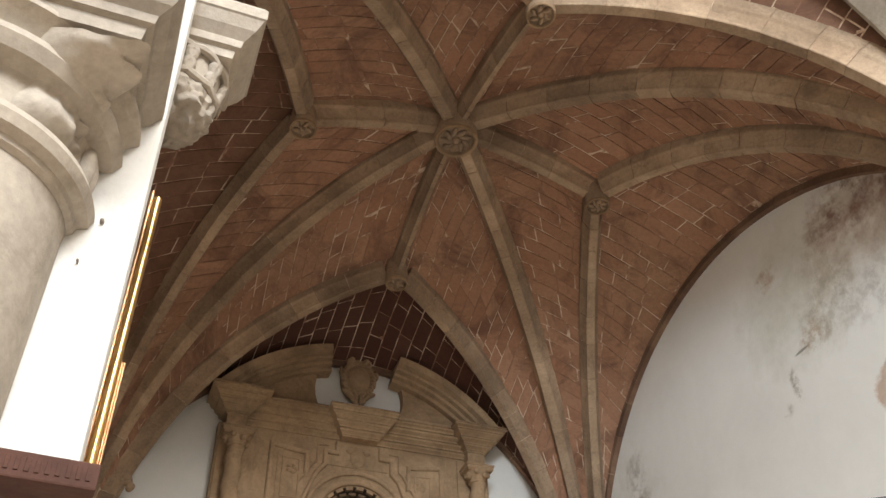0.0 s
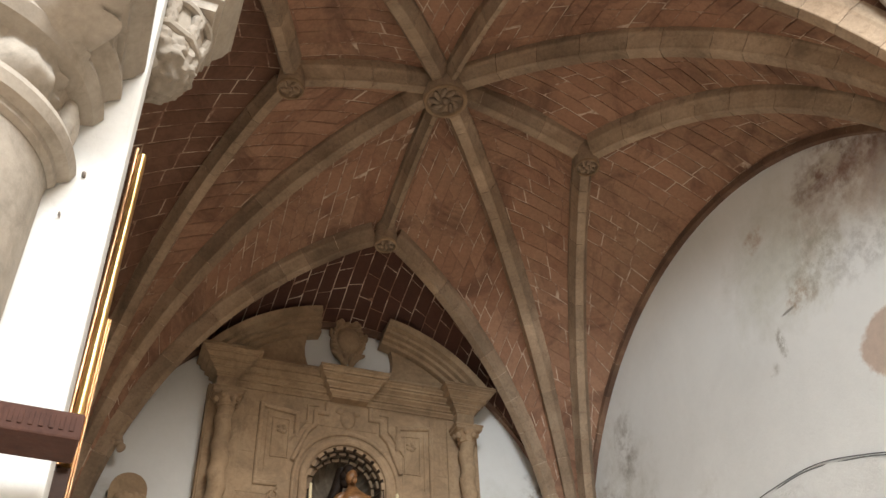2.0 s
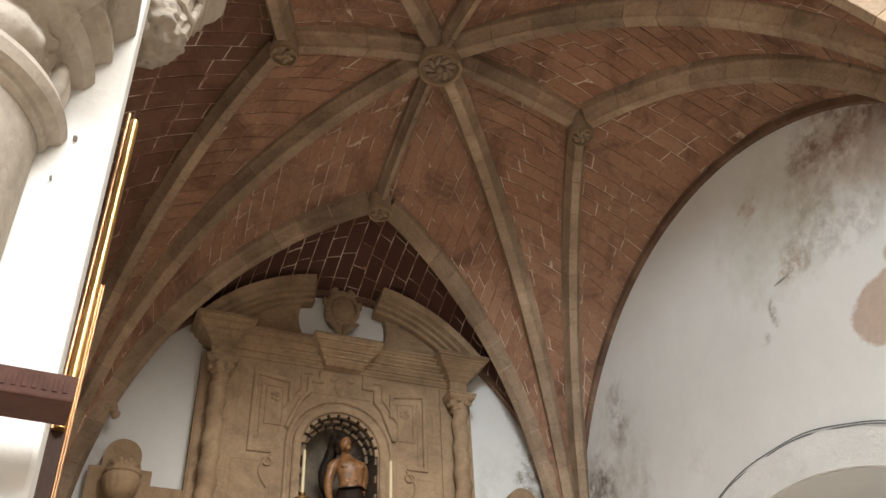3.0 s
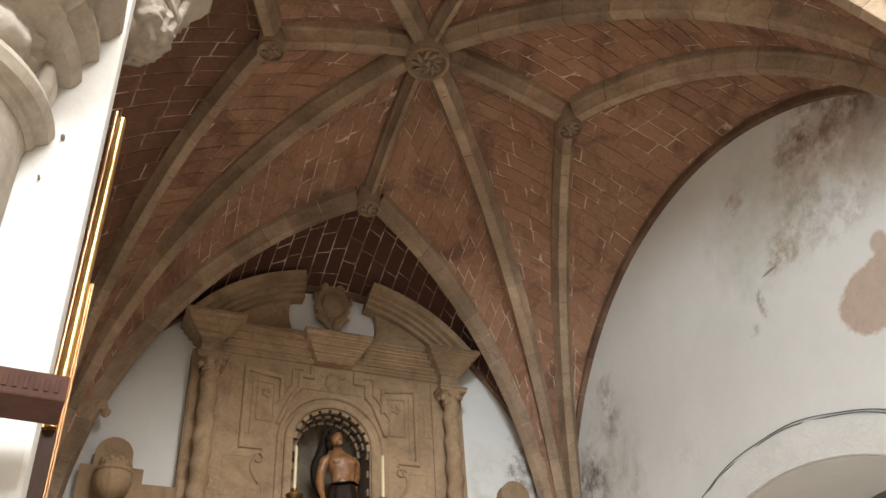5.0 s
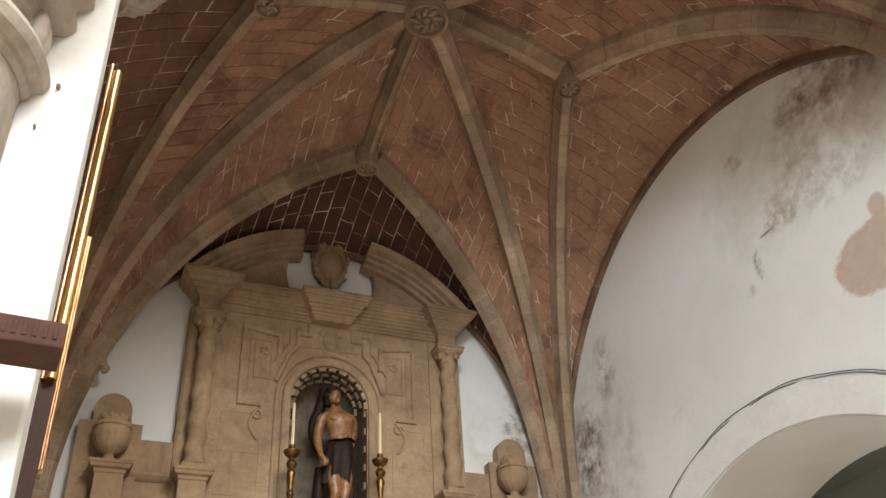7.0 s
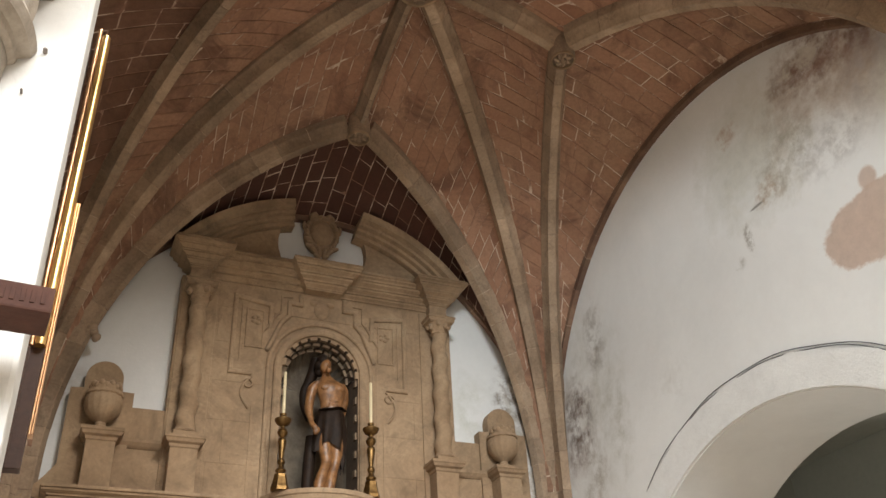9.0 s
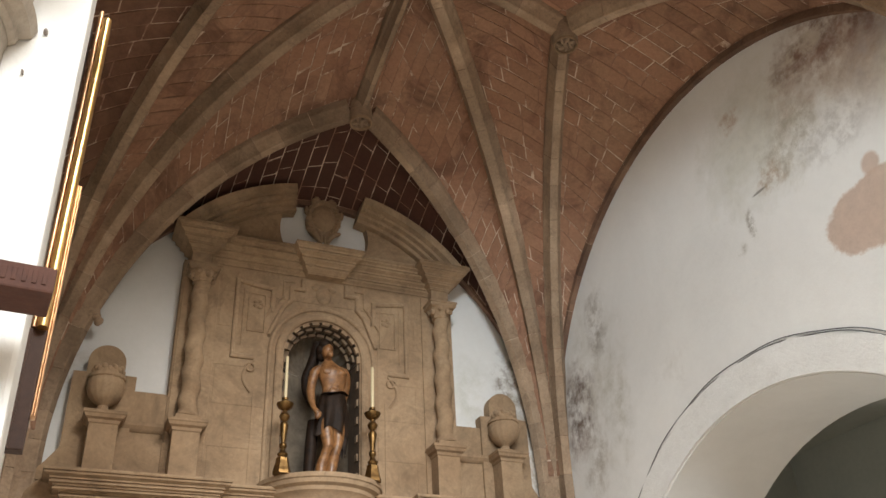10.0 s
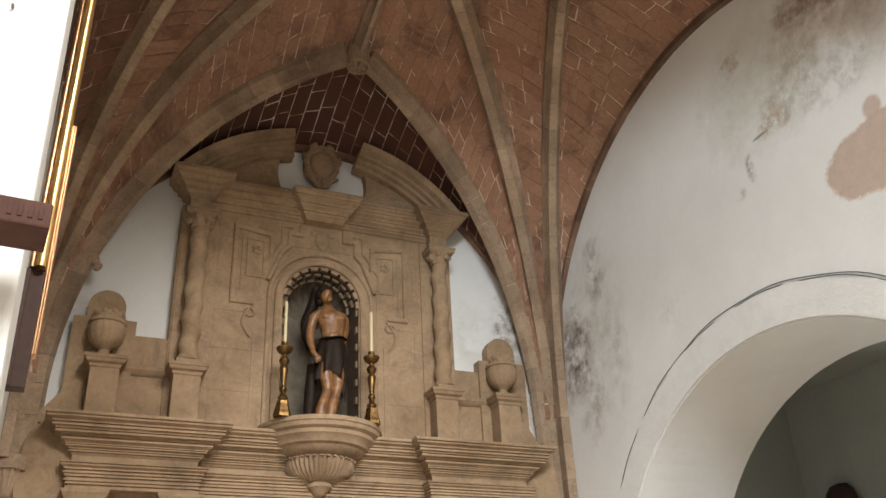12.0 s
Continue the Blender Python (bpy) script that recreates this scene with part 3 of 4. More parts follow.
CORNICE = [(0.0, 3.68), (0.015, 3.70), (0.03, 3.705), (0.035, 3.735), (0.06, 3.745), (0.065, 3.77), (0.10, 3.79), (0.105, 3.83), (0.155, 3.835), (0.16, 3.875), (0.185, 3.88), (0.195, 3.925), (0.235, 3.94), (0.25, 3.975), (0.25, 3.99)]
ARCHITRAVE = [(0.0, 3.40), (0.02, 3.40), (0.02, 3.455), (0.035, 3.46), (0.035, 3.515), (0.05, 3.52), (0.05, 3.565), (0.075, 3.58), (0.085, 3.61), (0.0, 3.63)]
PEDCAP = [(0.0, 4.44), (0.01, 4.45), (0.015, 4.475), (0.04, 4.49), (0.05, 4.515), (0.06, 4.525), (0.06, 4.55), (0.0, 4.56)]
BLOCK = [(0.0, 6.12), (0.0, 6.36), (0.015, 6.37), (0.02, 6.40), (0.06, 6.42), (0.065, 6.455), (0.11, 6.475), (0.115, 6.51), (0.16, 6.535), (0.17, 6.57), (0.205, 6.585), (0.205, 6.62)]
MIDCOR = [(0.0, 6.30), (0.01, 6.34), (0.035, 6.36), (0.04, 6.41), (0.075, 6.43), (0.08, 6.48), (0.12, 6.50), (0.13, 6.55), (0.16, 6.565), (0.165, 6.61), (0.15, 6.63)]
KEY = [(0.0, 6.32), (0.01, 6.35), (0.04, 6.37), (0.05, 6.42), (0.09, 6.44), (0.10, 6.49), (0.145, 6.51), (0.155, 6.555), (0.18, 6.57), (0.18, 6.605)]



def fine(rows, deep=0.017):
    """The same moulding with a narrow groove cut into each of its taller faces."""
    out = [rows[0]]
    for (p, z), (q, w) in zip(rows, rows[1:]):
        if w - z > 0.024 and abs(q - p) < 0.03:
            for t, d in ((0.38, 0.0), (0.44, deep), (0.60, deep), (0.66, 0.0)):
                out.append((p + (q - p) * t - d, z + (w - z) * t))
        out.append((q, w))
    return out


CORNICE, ARCHITRAVE, MIDCOR, KEY = fine(CORNICE), fine(ARCHITRAVE), fine(MIDCOR), fine(KEY)
BLOCK = BLOCK[:2] + fine(BLOCK[2:])

altar = thing("altarpiece", (0, 2.98, 0), "tan carved stone altarpiece with a niche, broken pediment and urns", "altarpiece")
AI = -altar.matrix_world.translation


def apart_(name, bm, parent=None, label="", material=None, smooth=False):
    """A part of the altarpiece, given in world metres."""
    bmesh.ops.translate(bm, verts=bm.verts, vec=AI)
    return part(name, bm, material or ALTAR, parent or altar, label, smooth)


# upper body with the niche opening through it
def arch_slab(x0, x1, z0, z1, half, spring, y0, y1, mid=0.01):
    bm = bmesh.new()
    n = 28
    arch = [(mid + half * math.cos(math.pi * i / n), spring + half * math.sin(math.pi * i / n)) for i in range(n + 1)]

    def quad(*pts):
        for y in (y0, y1):
            bm.faces.new([bm.verts.new((x, y, z)) for x, z in pts])

    quad((x0, z0), (x0, z1), (mid - half, z1), (mid - half, z0))
    quad((mid + half, z0), (mid + half, z1), (x1, z1), (x1, z0))
    for (a, h), (b, k) in zip(arch, arch[1:]):
        quad((a, h), (a, z1), (b, z1), (b, k))
        bm.faces.new([bm.verts.new(q) for q in ((a, y0, h), (b, y0, k), (b, y1, k), (a, y1, h))])
    for a in (mid - half, mid + half):
        bm.faces.new([bm.verts.new(q) for q in ((a, y0, z0), (a, y0, spring), (a, y1, spring), (a, y1, z0))])
    for a in (x0, x1):
        bm.faces.new([bm.verts.new(q) for q in ((a, y0, z0), (a, y0, z1), (a, y1, z1), (a, y1, z0))])
    bm.faces.new([bm.verts.new(q) for q in ((x0, y0, z1), (x1, y0, z1), (x1, y1, z1), (x0, y1, z1))])
    bmesh.ops.remove_doubles(bm, verts=bm.verts, dist=0.0005)
    return bm


apart_("body", arch_slab(-1.46, 1.46, 4.0, 6.32, 0.40, 5.43, 2.98, 3.10))
# facing blocks with fine joints
ZS = [4.0, 4.40, 4.82, 5.22, 5.64, 6.03, 6.31]
for k, (z0, z1) in enumerate(zip(ZS, ZS[1:])):
    if z1 > 6.1:
        cuts = [-1.458, -0.86, -0.28, 0.36, 0.92, 1.458]
    else:
        cuts = [-1.458, -1.06 + 0.13 * (k % 2), -0.585, None, 0.605, 1.02 + 0.14 * (k % 2), 1.458]
    for a, b_ in zip(cuts, cuts[1:]):
        if a is not None and b_ is not None:
            apart_("facing_block", boxed(a + 0.0006, b_ - 0.0006, 2.973, 2.985, z0 + 0.0006, z1 - 0.0006, 0.001))
# ring of mouldings round the niche
bm = bmesh.new()
ring = [(0.01 - 0.45, 4.07)] + [(0.01 + 0.45 * math.cos(math.pi - math.pi * i / 24), 5.43 + 0.45 * math.sin(math.pi * i / 24)) for i in range(25)] + [(0.01 + 0.45, 4.07)]
strip(bm, ring, 0.085, 2.945, 2.985)
ring = [(0.01 - 0.545, 4.07)] + [(0.01 + 0.545 * math.cos(math.pi - math.pi * i / 24), 5.43 + 0.545 * math.sin(math.pi * i / 24)) for i in range(25)] + [(0.01 + 0.545, 4.07)]
strip(bm, ring, 0.05, 2.955, 2.985)
apart_("archivolt", bm)

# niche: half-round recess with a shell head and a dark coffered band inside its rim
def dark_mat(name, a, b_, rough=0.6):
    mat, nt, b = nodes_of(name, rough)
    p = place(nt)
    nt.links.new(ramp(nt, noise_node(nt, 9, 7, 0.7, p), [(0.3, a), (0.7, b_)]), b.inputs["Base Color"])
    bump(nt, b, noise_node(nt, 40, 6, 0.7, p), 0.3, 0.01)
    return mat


# altar stone darkened, for coffers shaded inside the niche
COFFSTONE = dark_mat("shaded_coffer_stone", (0.15, 0.10, 0.06), (0.24, 0.17, 0.105), 0.8)
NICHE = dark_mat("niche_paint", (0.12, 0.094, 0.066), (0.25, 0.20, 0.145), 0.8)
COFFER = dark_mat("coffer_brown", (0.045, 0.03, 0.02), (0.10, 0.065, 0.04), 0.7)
bm = bmesh.new()
cx, cy, r = 0.01, 3.10, 0.40
prev = None
for z in (4.06, 4.5, 5.0, 5.43):
    row = [bm.verts.new((cx + r * math.cos(math.pi * i / 24), cy + r * 1.1 * math.sin(math.pi * i / 24), z)) for i in range(25)]
    if prev:
        for i in range(24):
            bm.faces.new((prev[i], prev[i + 1], row[i + 1], row[i]))
    prev = row
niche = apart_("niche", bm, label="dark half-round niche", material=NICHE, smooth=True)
bm = bmesh.new()
# shell: ridged quarter sphere
N, M = 88, 10
grid = []
for j in range(M + 1):
    t = j / M
    row = []
    for i in range(N + 1):
        a = math.pi * i / N
        q = r * t * (1 - 0.11 * (0.5 + 0.5 * math.cos(a * 22)) * t)
        depth = r * 1.1 * math.sqrt(max(0.0, 1 - t * t))
        row.append(bm.verts.new((cx + q * math.cos(a), cy + depth, 5.43 + q * math.sin(a))))
    grid.append(row)
for j in range(M):
    for i in range(N):
        bm.faces.new((grid[j][i], grid[j][i + 1], grid[j + 1][i + 1], grid[j + 1][i]))
bmesh.ops.remove_doubles(bm, verts=bm.verts, dist=0.0005)
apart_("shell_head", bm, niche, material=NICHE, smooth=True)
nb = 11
# outermost row in plain altar stone as lit, deeper rows in the shaded tone
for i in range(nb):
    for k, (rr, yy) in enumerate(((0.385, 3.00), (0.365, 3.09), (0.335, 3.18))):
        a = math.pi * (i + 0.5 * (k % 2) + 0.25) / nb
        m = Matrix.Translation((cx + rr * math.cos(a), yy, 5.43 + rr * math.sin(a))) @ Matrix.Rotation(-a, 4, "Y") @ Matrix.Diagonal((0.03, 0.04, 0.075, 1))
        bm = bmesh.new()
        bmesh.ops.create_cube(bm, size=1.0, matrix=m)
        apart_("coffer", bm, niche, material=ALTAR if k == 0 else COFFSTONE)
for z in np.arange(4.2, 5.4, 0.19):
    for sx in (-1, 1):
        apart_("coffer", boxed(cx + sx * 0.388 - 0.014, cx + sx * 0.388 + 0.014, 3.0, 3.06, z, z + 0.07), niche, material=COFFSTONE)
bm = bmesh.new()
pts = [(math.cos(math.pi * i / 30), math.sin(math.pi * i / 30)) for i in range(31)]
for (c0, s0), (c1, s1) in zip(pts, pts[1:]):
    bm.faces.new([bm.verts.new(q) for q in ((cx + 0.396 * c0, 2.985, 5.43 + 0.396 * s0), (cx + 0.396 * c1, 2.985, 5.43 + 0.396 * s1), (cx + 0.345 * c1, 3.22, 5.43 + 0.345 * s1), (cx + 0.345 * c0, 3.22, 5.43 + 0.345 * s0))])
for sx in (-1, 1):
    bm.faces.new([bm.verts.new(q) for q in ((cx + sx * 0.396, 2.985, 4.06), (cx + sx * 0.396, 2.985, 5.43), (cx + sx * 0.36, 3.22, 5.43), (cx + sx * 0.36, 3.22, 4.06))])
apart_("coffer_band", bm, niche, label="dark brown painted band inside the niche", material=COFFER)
apart_("niche_floor", boxed(-0.40, 0.42, 2.9, 3.56, 4.0, 4.065), niche)

# strapwork and panels on the body
for s in (-1, 1):
    bm = bmesh.new()
    X = lambda x: 0.01 + s * x
    strip(bm, [(X(0.70), 5.33), (X(0.915), 5.33), (X(0.915), 6.17), (X(0.545), 6.12), (X(0.545), 5.86)], 0.055, 2.945, 2.985)
    strip(bm, [(X(0.84), 5.45), (X(0.84), 6.09)], 0.025, 2.965, 2.985)
    strip(bm, [(X(0.79), 6.05), (X(0.62), 6.04), (X(0.62), 5.62), (X(0.79), 5.62), (X(0.79), 6.05)], 0.022, 2.962, 2.985)
    apart_("panel_frame", bm)
    bm = bmesh.new()
    strip(bm, [(X(0.57), 5.60), (X(0.44), 5.93), (X(0.36), 6.02), (X(0.36), 6.17), (X(0.235), 6.17), (X(0.235), 6.30)], 0.05, 2.94, 2.985)
    strip(bm, [(X(0.62), 5.80), (X(0.48), 6.02), (X(0.44), 6.06), (X(0.44), 6.24), (X(0.33), 6.25)], 0.028, 2.955, 2.985)
    apart_("strapwork", bm)
    # scrolls below the panels
    bm = bmesh.new()
    pts = [(X(0.735 + 0.055 * math.cos(a) * (1 - a / 14)), 5.215 + 0.055 * math.sin(a) * (1 - a / 14)) for a in np.linspace(6.0, 0.2, 16)]
    strip(bm, pts, 0.022, 2.95, 2.985)
    pts = [(X(0.70 + 0.10 * math.sin(t * 3.0)), 5.30 - 0.34 * t) for t in np.linspace(0, 1, 12)]
    strip(bm, pts, 0.03, 2.955, 2.985)
    apart_("scroll", bm)
    bm = bmesh.new()
    for i in range(5):
        a = 2 * math.pi * i / 5
        bmesh.ops.create_icosphere(bm, subdivisions=2, radius=1, matrix=Matrix.Translation((X(0.69) + 0.035 * math.cos(a), 2.975, 5.93 + 0.035 * math.sin(a))) @ Matrix.Diagonal((0.03, 0.02, 0.025, 1)))
    apart_("rosette", bm, smooth=True)
    bm = bmesh.new()
    box(bm, min(X(0.665), X(0.69)), max(X(0.665), X(0.69)), 2.965, 2.985, 4.0, 5.0)
    box(bm, min(X(1.10), X(1.455)), max(X(1.10), X(1.455)), 2.955, 2.985, 4.0, 6.3, 0.006)
    apart_("pilaster_strip", bm)
bm = bmesh.new()
bmesh.ops.create_icosphere(bm, subdivisions=3, radius=1, matrix=Matrix.Translation((0.0, 2.98, 6.14)) @ Matrix.Diagonal((0.085, 0.035, 0.11, 1)))
for s in (-1, 1):
    bmesh.ops.create_icosphere(bm, subdivisions=2, radius=1, matrix=Matrix.Translation((0.09 * s, 2.98, 6.22)) @ Matrix.Diagonal((0.05, 0.03, 0.035, 1)))
apart_("cartouche", bm, smooth=True)

# twisted columns with leafy capitals
for s in (-1, 1):
    x = 0.005 + s * 1.288
    col = apart_("column", boxed(x - 0.115, x + 0.115, 2.76, 2.98, 4.56, 4.60, 0.008))
    n, m = 20, 60
    bm = bmesh.new()
    rows = []
    for j in range(m + 1):
        t = j / m
        z = 4.62 + (6.0 - 4.62) * t
        off = 0.011
        tw = t * 2 * math.pi * 5 * s
        rad = 0.088 - 0.008 * t + 0.003 * math.cos(t * 2 * math.pi * 10)
        rows.append([bm.verts.new((x + off * math.cos(tw) + rad * math.cos(2 * math.pi * i / n), 2.86 + off * math.sin(tw) + rad * math.sin(2 * math.pi * i / n), z)) for i in range(n)])
    for lo, hi in zip(rows, rows[1:]):
        for i in range(n):
            bm.faces.new((lo[i], lo[(i + 1) % n], hi[(i + 1) % n], hi[i]))
    bm.faces.new(rows[0][::-1])
    bm.faces.new(rows[-1])
    apart_("shaft", bm, col, smooth=True)
    bm = bmesh.new()
    lathe(bm, [(0.08, 5.99), (0.095, 6.0), (0.095, 6.015), (0.085, 6.02), (0.105, 6.07), (0.14, 6.12)], 32, (x, 2.86, 0), flutes=8, depth=0.1)
    for i in range(8):
        a = 2 * math.pi * (i + 0.5) / 8
        leaf = bmesh.new()
        bmesh.ops.create_icosphere(leaf, subdivisions=2, radius=1, matrix=Matrix.Translation((x + 0.115 * math.cos(a), 2.86 + 0.115 * math.sin(a), 6.065 + 0.03 * (i % 2))) @ Matrix.Diagonal((0.028, 0.028, 0.035, 1)))
        apart_("leaf", leaf, col, smooth=True)
    apart_("capital", bm, col, smooth=True)
    apart_("abacus", moulded(x - 0.13, x + 0.13, 2.765, 2.99, [(0.0, 6.115), (0.02, 6.13), (0.02, 6.16), (0.03, 6.165), (0.03, 6.185)]), col)
    apart_("column_base", turned([(0.112, 4.60), (0.115, 4.615), (0.10, 4.63), (0.092, 4.64), (0.088, 4.66)], 24, (x, 2.86, 0)), col, smooth=True)
    # entablature block over the column
    bx = 0.0 + s * 1.30
    apart_("entablature_block", moulded(bx - 0.10, bx + 0.10, 2.86, 3.09, BLOCK), smooth=False)
    # pedestals with moulded caps
    for px_ in (1.283, 1.985):
        xx = s * px_
        bm = bmesh.new()
        box(bm, xx - 0.122, xx + 0.122, 2.78, 3.02, 3.98, 4.45, 0.006)
        stepped(bm, xx - 0.12, xx + 0.12, 2.78, 3.03, PEDCAP)
        apart_("pedestal", bm)
    # wall between the pedestals with its thin cornice
    x0, x1 = sorted((s * 1.40, s * 1.87))
    bm = boxed(x0, x1, 3.0, 3.10, 3.98, 4.86, 0.004)
    stepped(bm, x0, x1, 2.99, 3.04, [(0.0, 4.47), (0.02, 4.49), (0.04, 4.52), (0.045, 4.55), (0.0, 4.56)])
    apart_("plinth_wall", bm)
    # round-headed back of the urn
    bm = bmesh.new()
    xx = s * 2.03
    half_w = [(0.275, 4.0), (0.275, 4.985), (0.165, 4.99), (0.165, 5.10)] + [(0.165 * math.cos(a), 5.10 + 0.17 * math.sin(a)) for a in np.linspace(0.15, 1.5, 10)]
    banded(bm, [(xx - w, z) for w, z in half_w], [(xx + w, z) for w, z in half_w], 2.97, 3.095)
    apart_("urn_back", bm)
    # urn
    u = s * 1.99 - 0.02
    urn = apart_("urn", turned([(0.085, 4.56), (0.085, 4.585), (0.05, 4.60), (0.045, 4.63), (0.06, 4.645), (0.10, 4.67), (0.145, 4.72), (0.168, 4.79), (0.165, 4.85), (0.155, 4.87), (0.17, 4.88), (0.165, 4.91), (0.13, 4.92), (0.13, 4.96), (0.10, 4.97)], 48, (u, 2.87, 0), flutes=16, depth=0.07), smooth=True)
    for i in range(9):
        a = math.pi * (1 + (i + 0.5) / 9)
        bm = bmesh.new()
        bmesh.ops.create_icosphere(bm, subdivisions=2, radius=1, matrix=Matrix.Translation((u + 0.12 * math.cos(a), 2.87 + 0.1 * math.sin(a), 4.955 + 0.02 * (i % 2))) @ Matrix.Diagonal((0.03, 0.03, 0.035, 1)))
        apart_("garland_leaf", bm, urn, smooth=True)
    # sloping scroll wing at the outer end
    bm = bmesh.new()
    ts = np.linspace(0, 1, 11)
    banded(bm, [(s * 2.15, 4.62 - 0.64 * t) for t in ts], [(s * (2.20 + 0.35 * t ** 1.9), 4.62 - 0.64 * t) for t in ts], 2.985, 3.095)
    apart_("scroll_wing", bm)
    bm = bmesh.new()
    ts = np.linspace(0, 1, 14)
    banded(bm, [(s * 2.10, 4.0 - 1.0 * t) for t in ts], [(s * (2.47 + 0.09 * math.sin(t * 3.1) - 0.02 * t - 0.1 * max(0.0, 0.12 - t) / 0.12), 4.0 - 1.0 * t) for t in ts], 2.90, 3.095)
    apart_("volute", bm)
    # pediment half: moulded arc and the field below it
    bm = bmesh.new()
    A0, A1 = 0.20, 0.945
    R0 = 1.98
    zc_ = 7.365 - R0 * math.cos(A0)
    sec = [(0.0, -0.24), (-0.02, -0.235), (-0.03, -0.205), (-0.018, -0.20), (-0.018, -0.19), (-0.07, -0.18), (-0.08, -0.155), (-0.066, -0.15), (-0.066, -0.14), (-0.12, -0.13), (-0.13, -0.105), (-0.115, -0.10), (-0.115, -0.09), (-0.175, -0.07), (-0.19, -0.02), (-0.20, 0.0), (0.13, 0.0), (0.13, -0.24)]
    rings = []
    for i in range(15):
        a = A0 + (A1 - A0) * i / 14
        rings.append([bm.verts.new((s * ((R0 + h) * math.sin(a) + 0.0), 2.94 + d, zc_ + (R0 + h) * math.cos(a))) for d, h in sec])
    for lo, hi in zip(rings, rings[1:]):
        for i in range(len(sec)):
            bm.faces.new((lo[i], lo[(i + 1) % len(sec)], hi[(i + 1) % len(sec)], hi[i]))
    bm.faces.new(rings[0])
    bm.faces.new(rings[-1][::-1])
    apart_("pediment_arc", bm)
    bm = bmesh.new()
    zs = np.linspace(6.60, zc_ + math.sqrt((R0 - 0.2) ** 2 - 0.46 ** 2), 12)
    banded(bm, [(s * (0.40 + 0.105 * math.sin(math.pi * min(1.0, (z - 6.6) / 0.68))), z) for z in zs], [(s * min(1.5, math.sqrt((R0 - 0.2) ** 2 - (z - zc_) ** 2)), z) for z in zs], 2.99, 3.09)
    apart_("pediment_field", bm)

# cornices
apart_("upper_cornice", moulded(-1.20, 1.20, 2.97, 3.09, MIDCOR))
apart_("keystone_block", moulded(-0.205, 0.19, 2.86, 3.09, KEY))
bm = bmesh.new()
stepped(bm, -1.15, 1.15, 2.98, 3.09, CORNICE)
box(bm, -1.2, 1.2, 2.99, 3.09, 3.0, 3.70)
stepped(bm, -1.15, 1.15, 2.98, 3.09, ARCHITRAVE)
apart_("middle_entablature", bm)
for s in (-1, 1):
    x0, x1 = sorted((s * 2.145, s * 1.11))
    bm = bmesh.new()
    stepped(bm, x0, x1, 2.85, 3.09, CORNICE)
    box(bm, x0 + 0.003, x1 - 0.003, 2.853, 3.09, 3.60, 3.69)
    stepped(bm, x0, x1, 2.84, 3.09, ARCHITRAVE)
    box(bm, x0 + 0.01, x1 - 0.01, 2.93, 3.09, 3.0, 3.41)
    apart_("side_entablature", bm)
    for xx in (1.24, 2.0):
        bm = bmesh.new()
        stepped(bm, s * xx - 0.13, s * xx + 0.13, 2.86, 3.0, [(0.0, 3.0), (0.0, 3.27), (0.02, 3.29), (0.03, 3.33), (0.055, 3.37), (0.06, 3.395)])
        apart_("pilaster", bm)

# half-round shelf under the statue
bm = bmesh.new()
lathe(bm, [(0.30, 3.765), (0.33, 3.785), (0.36, 3.795), (0.42, 3.83), (0.43, 3.85), (0.47, 3.865), (0.485, 3.90), (0.53, 3.93), (0.535, 3.965), (0.575, 3.985), (0.585, 4.02), (0.60, 4.03), (0.60, 4.07)], 40, (0.015, 2.985, 0), math.pi, 2 * math.pi, sy=0.95)
bm.faces.new([v for v in bm.verts if abs(v.co.z - 4.07) < 1e-5][:41])
shelf = apart_("shelf", bm, smooth=True)
bm = bmesh.new()
lathe(bm, [(0.10, 3.56), (0.20, 3.585), (0.28, 3.63), (0.325, 3.69), (0.34, 3.75), (0.335, 3.775)], 132, (0.015, 2.985, 0), math.pi, 2 * math.pi, flutes=44, depth=0.07, sy=0.95)
apart_("gadrooned_bowl", bm, shelf, smooth=True)
apart_("pendant", turned([(0.02, 3.44), (0.06, 3.46), (0.085, 3.50), (0.12, 3.525), (0.125, 3.55), (0.10, 3.575)], 28, (0.015, 2.95, 0)), shelf, smooth=True)
for i in range(17):
    a = math.pi * (1 + (i + 0.5) / 17)
    m = Matrix.Translation((0.015 + 0.343 * math.cos(a), 2.985 + 0.326 * math.sin(a), 3.765)) @ Matrix.Rotation(a, 4, "Z") @ Matrix.Diagonal((0.02, 0.035, 0.014, 1))
    bm = bmesh.new()
    bmesh.ops.create_cube(bm, size=1, matrix=m)
    apart_("dentil", bm, shelf)

# crest on the wall in the broken pediment
crest = thing("wall_crest", (-0.02, 3.09, 7.13), "carved stone oval crest on the wall in the broken pediment", "crest")
bm = bmesh.new()
oval = [(0.05 if abs(t) > 1.5 else 0.185 * math.cos(t), 0.235 * math.sin(t)) for t in np.linspace(-1.52, 1.52, 19)]
banded(bm, [(-x, z) for x, z in oval], [(x, z) for x, z in oval], -0.105, 0.005)
part("shield", bm, ALTAR, crest)
bm = bmesh.new()
bmesh.ops.create_icosphere(bm, subdivisions=3, radius=1, matrix=Matrix.Translation((0, -0.10, 0)) @ Matrix.Diagonal((0.13, 0.055, 0.165, 1)))
part("boss", bm, ALTAR, crest, smooth=True)


def crest_leaf(x, y, z, turn, w, h):
    bm = bmesh.new()
    bmesh.ops.create_icosphere(bm, subdivisions=2, radius=1, matrix=Matrix.Translation((x, y, z)) @ Matrix.Rotation(turn, 4, "Y") @ Matrix.Diagonal((w, 0.035, h, 1)))
    part("leaf", bm, ALTAR, crest, smooth=True)


